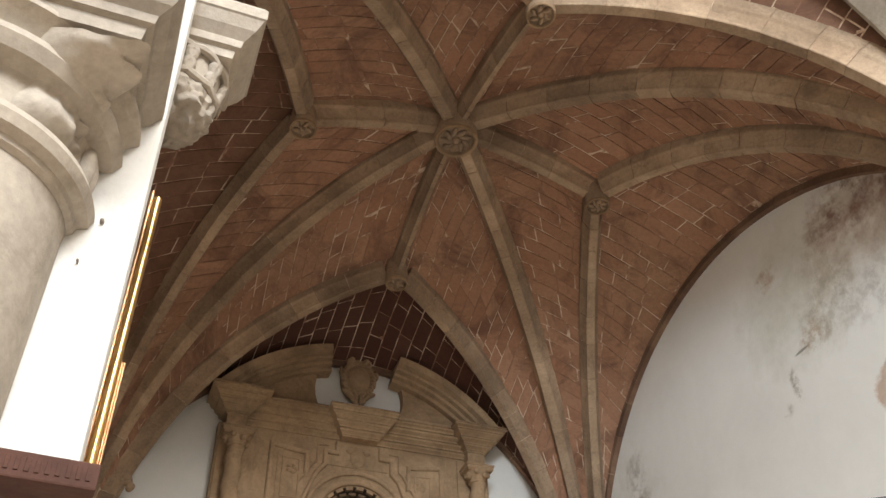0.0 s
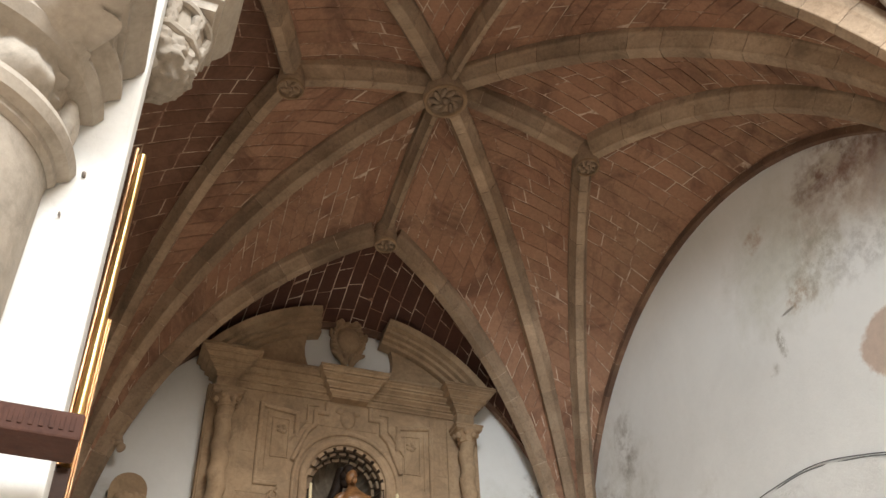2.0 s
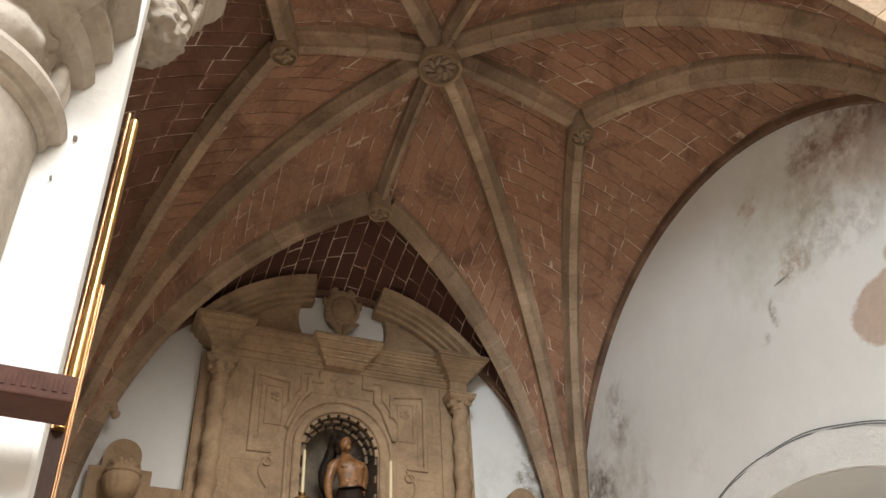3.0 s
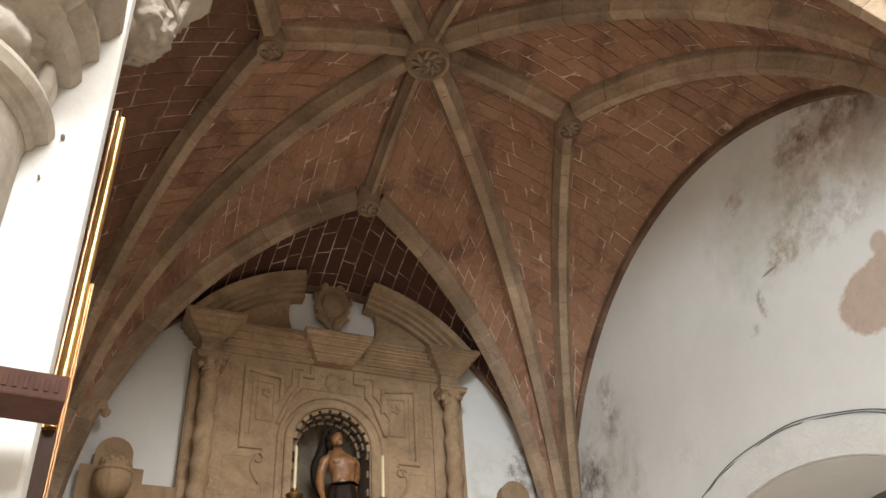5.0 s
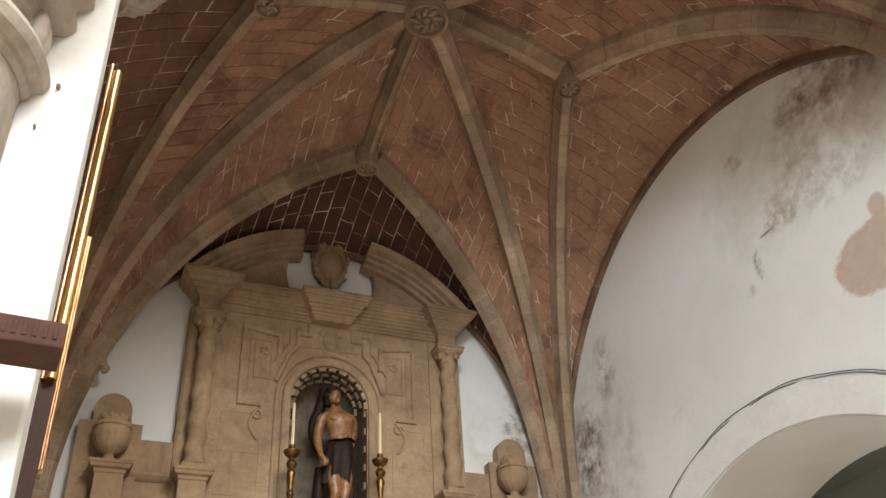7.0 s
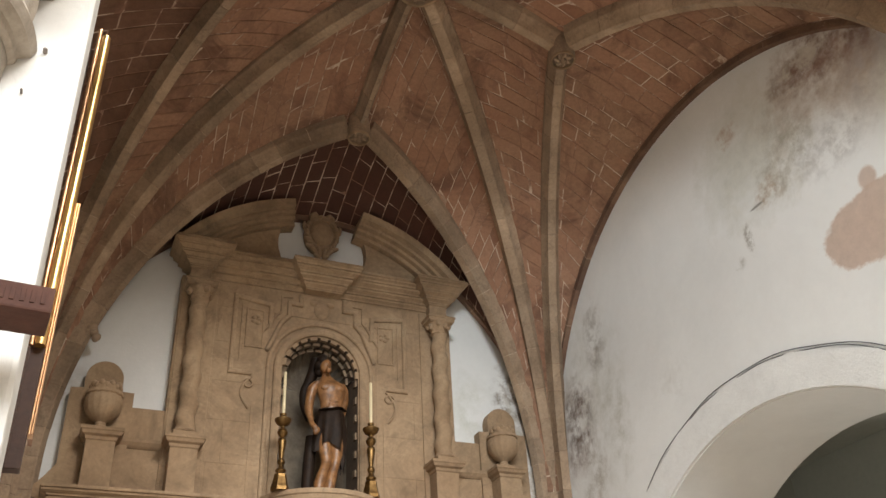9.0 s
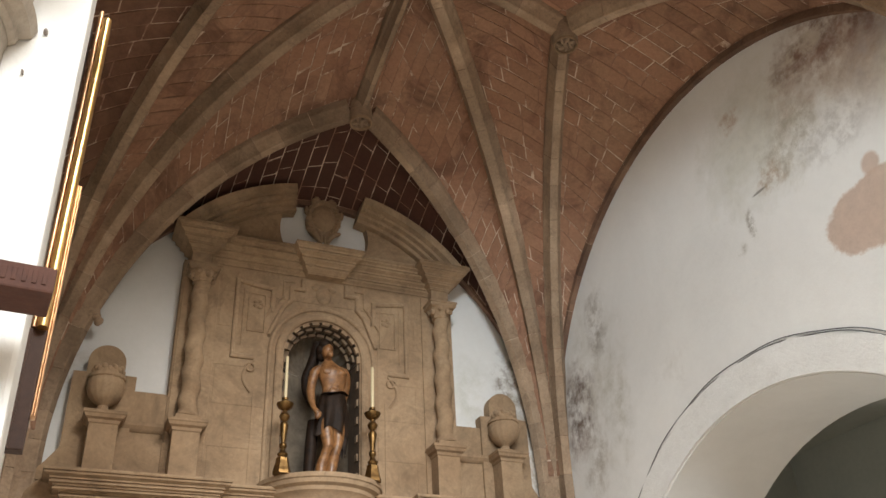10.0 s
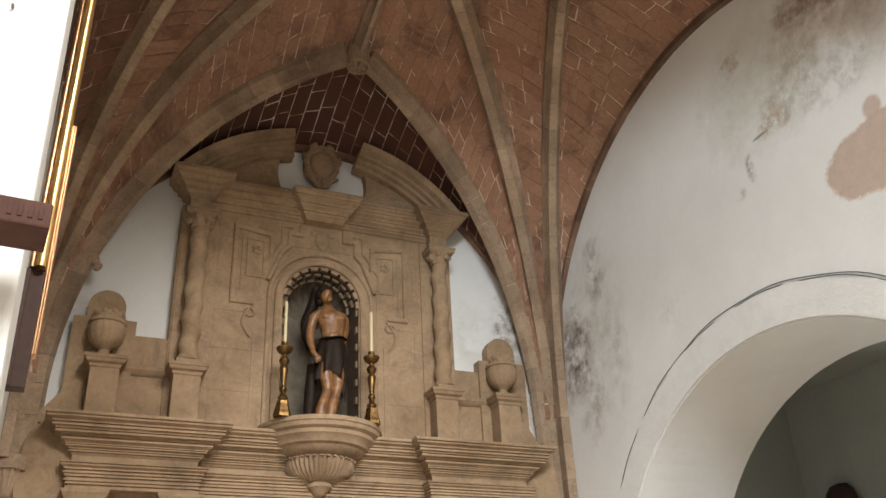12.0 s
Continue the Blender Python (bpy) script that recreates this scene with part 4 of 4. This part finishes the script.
for k in range(26):
    t = 2 * math.pi * k / 26
    crest_leaf(0.172 * math.cos(t), -0.105, 0.215 * math.sin(t), -t - 0.6, 0.022 + 0.008 * (k % 2), 0.045)
for s in (-1, 1):
    for dx, dz, w, h in ((0.085, 0.235, 0.04, 0.045), (0.12, 0.205, 0.03, 0.05), (0.205, 0.07, 0.025, 0.06)):
        crest_leaf(s * dx, -0.105, dz, 0.0, w, h)
    for dx, dz, tilt, w, h in ((0.03, -0.26, 0.15, 0.028, 0.085), (0.085, -0.245, 0.75, 0.03, 0.085), (0.13, -0.20, 1.15, 0.028, 0.075), (0.05, -0.315, 0.9, 0.02, 0.05)):
        crest_leaf(s * dx, -0.115, dz, s * tilt, w, h)


# ---- statue: one plain mesh ----
def tube(bm, rows, seg=14, flat=1.0, mat=0):
    rings = []
    for x, y, z, r in rows:
        rings.append([bm.verts.new((x + r * math.cos(2 * math.pi * i / seg), y + flat * r * math.sin(2 * math.pi * i / seg), z)) for i in range(seg)])
    for lo, hi in zip(rings, rings[1:]):
        for i in range(seg):
            f = bm.faces.new((lo[i], lo[(i + 1) % seg], hi[(i + 1) % seg], hi[i]))
            f.material_index = mat
    for f in (bm.faces.new(rings[0][::-1]), bm.faces.new(rings[-1])):
        f.material_index = mat


def varnish(name, a, b_, rough):
    mat, nt, b = nodes_of(name, rough)
    p = place(nt)
    nt.links.new(ramp(nt, noise_node(nt, 16, 6, 0.7, p), [(0.3, a), (0.7, b_)]), b.inputs["Base Color"])
    bump(nt, b, noise_node(nt, 30, 5, 0.6, p), 0.3, 0.01)
    return mat


FLESH = varnish("painted_wood", (0.095, 0.038, 0.014), (0.34, 0.165, 0.062), 0.4)
BLACK = varnish("black_paint", (0.010, 0.006, 0.004), (0.030, 0.017, 0.010), 0.6)
BLACK.node_tree.nodes["Principled BSDF"].inputs["Specular IOR Level"].default_value = 0.15
bm = bmesh.new()
SY = 3.04


def draped(bm, rows, folds, deep, mat):
    seg = 60
    rings = []
    for k, (x, y, z, r) in enumerate(rows):
        w = 1 - k / (len(rows) - 1)
        rings.append([bm.verts.new((x + r * (1 + deep * w * math.sin(folds * a + 1.3 * math.sin(2 * a))) * math.cos(a), y + 0.72 * r * (1 + deep * w * math.sin(folds * a + 1.3 * math.sin(2 * a))) * math.sin(a), z + 0.05 * w * w * math.sin(3 * a + 0.6))) for a in (2 * math.pi * i / seg for i in range(seg))])
    for lo, hi in zip(rings, rings[1:]):
        for i in range(seg):
            bm.faces.new((lo[i], lo[(i + 1) % seg], hi[(i + 1) % seg], hi[i])).material_index = mat


def limb(bm, rows, mat=0, seg=18):
    """A rounded limb through rows of (x, y, z, radius), smoothed between them."""
    pts = []
    for k in range(len(rows) - 1):
        p = [rows[max(0, min(len(rows) - 1, k + j))] for j in (-1, 0, 1, 2)]
        for i in range(5):
            t = i / 5
            pts.append(tuple(0.5 * (2 * b_ + (c_ - a_) * t + (2 * a_ - 5 * b_ + 4 * c_ - d_) * t * t + (3 * b_ - a_ - 3 * c_ + d_) * t ** 3) for a_, b_, c_, d_ in zip(*p)))
    tube(bm, pts + [rows[-1]], seg, 1.0, mat)


def lump(bm, x, y, z, rx, ry, rz, turn=0.0, mat=0):
    first = len(bm.faces)
    bmesh.ops.create_icosphere(bm, subdivisions=3, radius=1, matrix=Matrix.Translation((x, y, z)) @ Matrix.Rotation(turn, 4, "Y") @ Matrix.Diagonal((rx, ry, rz, 1)))
    bm.faces.ensure_lookup_table()
    for f in bm.faces[first:]:
        f.material_index = mat


# legs, one knee bent towards the other
limb(bm, [(0.018, SY, 4.10, 0.036), (0.030, SY - 0.01, 4.20, 0.044), (0.047, SY, 4.32, 0.058), (0.075, SY - 0.03, 4.43, 0.05), (0.092, SY - 0.055, 4.51, 0.052), (0.08, SY - 0.03, 4.64, 0.07), (0.07, SY, 4.85, 0.085)])
limb(bm, [(0.112, SY - 0.03, 4.09, 0.036), (0.125, SY - 0.02, 4.20, 0.044), (0.148, SY - 0.01, 4.32, 0.056), (0.165, SY - 0.04, 4.42, 0.048), (0.182, SY - 0.05, 4.50, 0.050), (0.20, SY - 0.02, 4.64, 0.07), (0.20, SY, 4.85, 0.085)])
for x, y in ((0.005, SY - 0.05), (0.108, SY - 0.085)):
    lump(bm, x, y, 4.085, 0.038, 0.085, 0.028)
# cloth with a tail hanging at the hip
draped(bm, [(0.13, SY, 4.645, 0.152), (0.135, SY, 4.72, 0.158), (0.14, SY - 0.01, 4.84, 0.160), (0.14, SY - 0.01, 4.95, 0.148), (0.145, SY, 5.06, 0.128)], 9, 0.14, 1)
draped(bm, [(0.245, SY - 0.02, 4.45, 0.03), (0.25, SY - 0.02, 4.60, 0.05), (0.25, SY - 0.02, 4.80, 0.055), (0.235, SY - 0.04, 5.0, 0.04)], 4, 0.2, 1)
limb(bm, [(0.02, SY - 0.09, 5.02, 0.022), (0.10, SY - 0.115, 5.03, 0.03), (0.20, SY - 0.10, 5.06, 0.03), (0.27, SY - 0.05, 5.05, 0.025)], 1)
# torso, turned a little, with chest and belly
tube(bm, [(0.15, SY, 5.0, 0.115), (0.15, SY, 5.07, 0.112), (0.148, SY - 0.005, 5.14, 0.120), (0.14, SY - 0.015, 5.22, 0.142), (0.135, SY - 0.015, 5.29, 0.155), (0.125, SY, 5.345, 0.142), (0.105, SY, 5.385, 0.085), (0.085, SY - 0.01, 5.43, 0.045), (0.07, SY - 0.02, 5.47, 0.042)], 28, 0.62)
lump(bm, 0.075, SY - 0.075, 5.275, 0.066, 0.030, 0.045, 0.15)
lump(bm, 0.195, SY - 0.075, 5.275, 0.066, 0.030, 0.045, -0.15)
for k in range(3):
    for dx in (-0.028, 0.028):
        lump(bm, 0.15 + dx, SY - 0.066, 5.20 - 0.052 * k, 0.028, 0.018, 0.024)
lump(bm, 0.145, SY - 0.06, 5.07, 0.07, 0.028, 0.045)
# arms: one hanging in front of the cloth, one drawn back
limb(bm, [(-0.035, SY - 0.12, 4.775, 0.022), (-0.052, SY - 0.11, 4.83, 0.034), (-0.072, SY - 0.07, 4.89, 0.028), (-0.090, SY - 0.02, 5.03, 0.042), (-0.078, SY, 5.16, 0.046), (-0.045, SY, 5.29, 0.056), (0.0, SY, 5.345, 0.055)])
lump(bm, -0.035, SY - 0.125, 4.785, 0.032, 0.025, 0.045, 0.5)
limb(bm, [(0.26, SY + 0.03, 4.98, 0.034), (0.285, SY + 0.10, 5.06, 0.040), (0.30, SY + 0.07, 5.18, 0.046), (0.275, SY + 0.02, 5.29, 0.056), (0.235, SY, 5.345, 0.055)])
# head leaning to one side, dark mass over and behind it
lump(bm, 0.062, SY - 0.055, 5.515, 0.058, 0.064, 0.078, 0.3)
lump(bm, 0.080, SY - 0.10, 5.46, 0.03, 0.028, 0.032, 0.3)
lump(bm, 0.073, SY - 0.118, 5.505, 0.011, 0.014, 0.022, 0.3)
for dx, dy, z, r in ((0.045, -0.025, 5.585, 0.066), (0.02, 0.0, 5.54, 0.062), (0.095, -0.005, 5.57, 0.05), (0.02, 0.02, 5.48, 0.05), (0.115, 0.01, 5.51, 0.03)):
    lump(bm, dx, SY + dy, z, r * 1.05, r, r * 1.1, 0.0, 1)
limb(bm, [(0.0, SY + 0.10, 5.66, 0.05), (-0.02, SY + 0.11, 5.52, 0.062), (-0.055, SY + 0.12, 5.40, 0.06), (-0.10, SY + 0.14, 5.28, 0.05), (-0.09, SY + 0.14, 5.12, 0.045), (-0.03, SY + 0.12, 4.98, 0.05)], 1)
# dark stump behind the legs
limb(bm, [(-0.07, SY + 0.06, 4.06, 0.075), (-0.06, SY + 0.07, 4.25, 0.055), (-0.045, SY + 0.08, 4.5, 0.06), (-0.03, SY + 0.09, 4.8, 0.05)], 1)
tagged(part("statue", bm, [FLESH, BLACK], None, smooth=True), "painted wooden statue with a dark cloth, standing in the niche", "statue")


# ---- candlesticks on the shelf ----
def metal(name, a, b_, rough):
    mat, nt, b = nodes_of(name, rough, 1.0)
    p = place(nt)
    nt.links.new(ramp(nt, noise_node(nt, 20, 6, 0.7, p), [(0.3, a), (0.7, b_)]), b.inputs["Base Color"])
    bump(nt, b, noise_node(nt, 60, 5, 0.6, p), 0.15, 0.005)
    return mat


BRASS = metal("tarnished_brass", (0.09, 0.05, 0.019), (0.26, 0.155, 0.06), 0.45)
WAX = nodes_of("candle_wax", 0.5)[0]
WAX.node_tree.nodes["Principled BSDF"].inputs["Base Color"].default_value = (0.60, 0.50, 0.31, 1)


def candlestick(at):
    top = thing("candlestick", at, "tarnished brass candlestick with a cream candle on the shelf", "candlestick", "candlesticks beside the statue")
    part("foot", turned([(0.085, 0.0), (0.085, 0.03), (0.075, 0.06), (0.06, 0.12), (0.058, 0.15), (0.04, 0.17)], 6), BRASS, top)
    part("stem", turned([(0.04, 0.165), (0.05, 0.19), (0.03, 0.21), (0.022, 0.24), (0.035, 0.26), (0.035, 0.28), (0.02, 0.30), (0.026, 0.36), (0.042, 0.46), (0.034, 0.485), (0.02, 0.50), (0.042, 0.525), (0.05, 0.55), (0.04, 0.575), (0.02, 0.59), (0.025, 0.61)], 20), BRASS, top, smooth=True)
    part("drip_pan", turned([(0.02, 0.605), (0.06, 0.63), (0.078, 0.66), (0.08, 0.675), (0.05, 0.68), (0.03, 0.71), (0.032, 0.73), (0.018, 0.73)], 24), BRASS, top, smooth=True)
    part("candle", turned([(0.0155, 0.725), (0.0145, 1.145), (0.008, 1.16)], 14), WAX, top, "cream wax candle", smooth=True)
    return top


stick = candlestick((-0.435, 2.63, 4.07))
copy_thing(stick, Matrix.Translation((0.425, 2.63, 4.07)))


# ---- arch band and cable on the stained wall ----
bm = bmesh.new()
n = 48
prev = None
for i in range(n + 1):
    a = -1.35 + 2.7 * i / n
    w = 0.008 * math.sin(i * 2.3) + 0.006 * math.sin(i * 5.1)
    row = [bm.verts.new((x, -0.04 + 2.30 * math.sin(a) if k < 2 else (2.43 + w) * math.sin(a), 1.86 + 2.30 * math.cos(a) if k < 2 else 2.03 + (2.43 + w) * math.cos(a))) for k, x in enumerate((2.72, 2.672, 2.668, 2.72))]
    if prev:
        for j in range(4):
            bm.faces.new((prev[j], prev[(j + 1) % 4], row[(j + 1) % 4], row[j]))
    prev = row
tagged(part("arch_band", bm, LIME), "thick whitewashed band round the arched opening", "trim", kind="structure")
bm = bmesh.new()
CABLE = nodes_of("cable_black", 0.6)[0]
CABLE.node_tree.nodes["Principled BSDF"].inputs["Base Color"].default_value = (0.12, 0.12, 0.12, 1)
for k, extra in enumerate((0.0, 0.02)):
    rings = []
    for i in range(60):
        a = -1.2 + 2.2 * i / 59
        rad = 2.445 + extra + 0.006 * math.sin(i * 0.7 + k)
        c = Vector((2.69, rad * math.sin(a), 2.03 + rad * math.cos(a)))
        out = Vector((0, math.sin(a), math.cos(a)))
        rings.append([bm.verts.new(c + 0.0045 * (out * math.cos(t) + Vector((1, 0, 0)) * math.sin(t))) for t in (0, 1.57, 3.14, 4.71)])
    for lo, hi in zip(rings, rings[1:]):
        for j in range(4):
            bm.faces.new((lo[j], lo[(j + 1) % 4], hi[(j + 1) % 4], hi[j]))
tagged(part("cable", bm, CABLE), "pair of thin dark cables running over the arch band", "cable")

# carved crest of a retable in the side chapel
WOOD = varnish("dark_wood", (0.030, 0.012, 0.007), (0.06, 0.026, 0.015), 0.7)
ret = thing("chapel_retable", (7.1, 3.5, 0), "dark carved wooden retable against the chapel wall", "retable")
bm = boxed(-0.15, 0.09, -0.9, 0.6, 0.0, 3.45, 0.02)
part("retable_body", bm, WOOD, ret)
bm = bmesh.new()
lathe(bm, [(0.02, 0.62), (0.14, 0.60), (0.22, 0.52), (0.26, 0.40), (0.24, 0.28), (0.30, 0.16), (0.38, 0.0)], 20, (0, 0.02, 3.45), sx=0.4)
part("carved_crest", bm, WOOD, ret, smooth=True)


# ---- the pier with its half-column, and the corbel of the transverse arch ----
PX, PY = -2.393, -3.42
bm = boxed(-3.7, PX, PY, PY + 0.16, 0, 4.20, 0.012)
for v in bm.verts:
    if v.co.x > -3:
        v.co.x += 0.052 * (1 - v.co.z / 4.2)
tagged(part("pier", bm, PIER_WHITE), "white plastered pier between the bays", "pier", kind="structure")
CX, CY = -2.80, PY - 0.004
half = thing("half_column", (CX, CY, 0), "pale stone half-column with a carved capital on the pier", "column", kind="structure")
H0, H1 = math.pi, 2 * math.pi
part("shaft", turned([(0.30, 0.0), (0.30, 0.12), (0.275, 0.16), (0.27, 0.2), (0.268, 3.0), (0.272, 3.03)], 32, (0, 0, 0), H0, H1), PIERSTONE, half, smooth=True)
part("astragal", turned([(0.272, 3.02), (0.285, 3.03), (0.288, 3.045), (0.312, 3.055), (0.322, 3.08), (0.312, 3.105), (0.285, 3.115), (0.27, 3.12)], 40, (0, 0, 0), H0, H1), PIERSTONE, half, smooth=True)
part("bell", turned([(0.272, 3.11), (0.268, 3.15), (0.275, 3.22), (0.30, 3.29), (0.345, 3.345), (0.37, 3.36), (0.37, 3.375)], 40, (0, 0, 0), H0, H1), PIERSTONE, half, smooth=True)
part("bell_roll", turned([(0.28, 3.235), (0.325, 3.245), (0.345, 3.275), (0.335, 3.305), (0.30, 3.32)], 40, (0, 0, 0), H0, H1), PIERSTONE, half, smooth=True)
bm = bmesh.new()
rows, NA, NZ = [], 130, 34
for j in range(NZ + 1):
    t = j / NZ
    row = []
    for i in range(NA + 1):
        a = math.pi + math.pi * i / NA
        corner = max(math.exp(-((a - c) / 0.30) ** 2) for c in (1.26 * math.pi, 1.74 * math.pi))
        side = max(math.exp(-((a - c) / 0.13) ** 2) for c in (1.06 * math.pi, 1.94 * math.pi))
        grain = noise.noise(Vector((a * 9, t * 4, 2.0))) * 0.6 + noise.noise(Vector((a * 22, t * 9, 7.0))) * 0.25
        edge = 0.0
        for c, turn in ((1.74 * math.pi, 1), (1.26 * math.pi, -1)):
            d = (a - c) * turn - 0.04 - 0.46 * (1 - t) ** 0.8
            edge = max(edge, math.exp(-(d / 0.085) ** 2) * (0.022 + 0.022 * math.cos(2 * math.pi * (5.5 * t + 0.5))) * (0.5 + t))
            if d > 0.06 and abs(a - c) < 0.9:
                corner *= math.exp(-((d - 0.06) / 0.10) ** 2)
        rad = 0.268 - 0.035 * (1 - min(1.0, 1.6 * max(corner, side))) + edge + 0.06 * t ** 3 + corner * (0.012 + 0.10 * t ** 1.3) + side * 0.03 * math.sin(math.pi * min(1.0, t * 1.5)) + (corner + 0.4 * side) * 0.016 * grain
        curl = corner * 0.03 * math.sin(t * math.pi * 3)
        row.append(bm.verts.new(((rad + curl) * math.cos(a), (rad + curl) * math.sin(a), 3.115 + 0.24 * t - corner * 0.03 * max(0.0, t - 0.75) * 4)))
    rows.append(row)
for lo, hi in zip(rows, rows[1:]):
    for i in range(NA):
        bm.faces.new((lo[i], lo[i + 1], hi[i + 1], hi[i]))
for v in bm.verts:
    v.co.z += 0.004 * noise.noise(v.co * 30)
# stems beside each corner leaf and the curl at its tip
for c, turn in ((1.74 * math.pi, 1), (1.26 * math.pi, -1)):
    for k in range(2):
        a = c + turn * (0.56 + 0.13 * k)
        bmesh.ops.create_icosphere(bm, subdivisions=3, radius=1, matrix=Matrix.Translation((0.285 * math.cos(a), 0.285 * math.sin(a), 3.17)) @ Matrix.Rotation(a, 4, "Z") @ Matrix.Diagonal((0.022, 0.02, 0.07, 1)))
    bmesh.ops.create_icosphere(bm, subdivisions=3, radius=1, matrix=Matrix.Translation((0.425 * math.cos(c), 0.425 * math.sin(c), 3.335)) @ Matrix.Diagonal((0.026, 0.026, 0.026, 1)))
part("carved_leaves", bm, PIERSTONE, half, "carved leaf and scroll at the capital's corner", smooth=True)
bm = bmesh.new()
stepped(bm, -0.335, 0.335, -0.335, 0.0, [(0.0, 3.36), (0.005, 3.40), (0.02, 3.405), (0.025, 3.43), (0.05, 3.45), (0.065, 3.475), (0.072, 3.48), (0.072, 3.51), (0.05, 3.52)])
part("abacus", bm, PIERSTONE, half)
bm = boxed(-0.36, 0.36, -0.36, 0.0, 3.51, 4.2, 0.01)
part("impost_block", bm, PIERSTONE, half)

cor = thing("corbel_capital", (-2.40, -3.135, 0), "pale carved stone corbel carrying the transverse arch", "corbel", kind="structure")
bm = bmesh.new()
stepped(bm, -0.22, 0.155, -0.13, 0.13, [(0.0, 4.02), (0.005, 4.055), (0.02, 4.06), (0.025, 4.09), (0.055, 4.12), (0.075, 4.16), (0.082, 4.165), (0.082, 4.21), (0.07, 4.235)])
part("abacus", bm, PIERSTONE, cor)
bm = bmesh.new()
lathe(bm, [(0.115, 3.86), (0.13, 3.90), (0.14, 3.98), (0.15, 4.03)], 48)
box(bm, -0.21, -0.02, -0.12, 0.12, 3.80, 4.03, 0.01)
part("bell", bm, PIERSTONE, cor, smooth=True)
bm = bmesh.new()
bmesh.ops.create_icosphere(bm, subdivisions=5, radius=1, matrix=Matrix.Translation((0, 0, 3.85)) @ Matrix.Diagonal((0.135, 0.135, 0.10, 1)))
for v in bm.verts:
    d = (v.co - Vector((0, 0, 3.85))).normalized()
    v.co += d * (0.016 * noise.noise(v.co * 24) + 0.012 * noise.noise(v.co * 55))
part("leafy_base", bm, PIERSTONE, cor, "crumbling carved leaf base", smooth=True)
bm = bmesh.new()
for turn in range(2):
    rows, steps = [], 110
    for i in range(steps + 1):
        t = i / steps
        a = -2.3 + 3.4 * t
        wave = t * 17 + turn * math.pi
        a += 0.20 * math.sin(2 * wave)
        rad = 0.142 + 0.012 * math.cos(wave)
        rows.append(Vector((rad * math.cos(a), rad * math.sin(a), 3.955 + 0.055 * math.cos(wave))))
    prev = None
    for i in range(1, steps):
        d = (rows[i + 1] - rows[i - 1]).normalized()
        e = d.cross(Vector((0, 0, 1))).normalized()
        f = d.cross(e)
        ring_ = [bm.verts.new(rows[i] + 0.016 * (e * math.cos(q) + f * math.sin(q))) for q in (0, 0.79, 1.57, 2.36, 3.14, 3.93, 4.71, 5.5)]
        if prev:
            for j in range(8):
                bm.faces.new((prev[j], prev[(j + 1) % 8], ring_[(j + 1) % 8], ring_[j]))
        prev = ring_
part("carved_scrolls", bm, PIERSTONE, cor, "interlaced carved scrolls", smooth=True)

# small rusty fixings in the pier
RUST = dark_mat("rusty_iron", (0.16, 0.13, 0.11), (0.30, 0.26, 0.23), 0.6)
for fx, fz, fr in ((-2.487, 2.955, 0.003), (-2.462, 3.085, 0.005)):
    tagged(part("wall_nail", turned([(fr, 0.0), (fr, 0.012), (fr * 0.5, 0.016)], 10), RUST), "small rusty nail in the white pier", "nail", "nails in the pier")
    bpy.data.objects[[o.name for o in scene.objects if o.name.startswith("wall_nail")][-1]].matrix_world = Matrix.Translation((fx, PY, fz)) @ Matrix.Rotation(math.pi / 2, 4, "X")

# gilded frame edge on the wall behind the pier
GOLD = metal("gold_leaf", (0.80, 0.50, 0.17), (1.0, 0.72, 0.34), 0.33)
fy = -2.52
fr = thing("gilded_frame", (-2.7, fy, 2.36), "tall dark wooden panel with gilded reeded edge mouldings", "frame")


def framed(name, x0, x1, y0, y1, z0, z1, mat, label="", reeds=0):
    bm = bmesh.new()
    if reeds:
        w = (x1 - x0) / reeds
        for i in range(reeds):
            lathe(bm, [(w * 0.5, z0 - 2.36), (w * 0.5, z1 - 2.36)], 12, (x0 + w * (i + 0.5) + 2.7, y0 - fy, 0))
    box(bm, x0 + 2.7, x1 + 2.7, y0 - fy, y1 - fy, z0 - 2.36, z1 - 2.36, 0.003)
    return part(name, bm, mat, fr, label, smooth=bool(reeds))


framed("side_board", -2.70, -2.425, fy, fy + 0.05, 2.44, 4.0, WOOD)
COPPER = metal("worn_copper_gilding", (0.48, 0.27, 0.14), (0.78, 0.50, 0.29), 0.42)
framed("gilt_moulding", -2.413, -2.398, fy - 0.004, fy + 0.05, 2.78, 4.06, COPPER, "worn copper-coloured moulding", 1)
framed("gilt_moulding", -2.397, -2.368, fy - 0.012, fy + 0.05, 2.78, 4.02, GOLD, "bright gilded moulding", 1)
framed("gilt_moulding", -2.367, -2.353, fy + 0.01, fy + 0.05, 2.52, 3.30, COPPER, "thin gilded moulding", 2)
framed("lower_edge", -2.425, -2.367, fy + 0.004, fy + 0.05, 2.42, 2.78, WOOD)
framed("bevel", -2.425, -2.405, fy - 0.008, fy + 0.02, 2.42, 2.776, WOOD)

# dark beam fixed across the half-column
bm = boxed(-0.5, 0.48, -0.05, 0.05, 0.0, 0.05, 0.004)
for k in range(30):
    box(bm, -0.02 + 0.0165 * k, -0.012 + 0.0165 * k, -0.052, -0.045, 0.014, 0.04, 0.001)
beam = tagged(part("wooden_beam", bm, varnish("beam_wood", (0.036, 0.011, 0.006), (0.078, 0.028, 0.016), 0.85)), "dark brown wooden beam fixed across the half-column", "beam")
beam.matrix_world = Matrix.Translation((-2.81, -3.58, 2.345)) @ Matrix.Rotation(radians(4), 4, "Z")
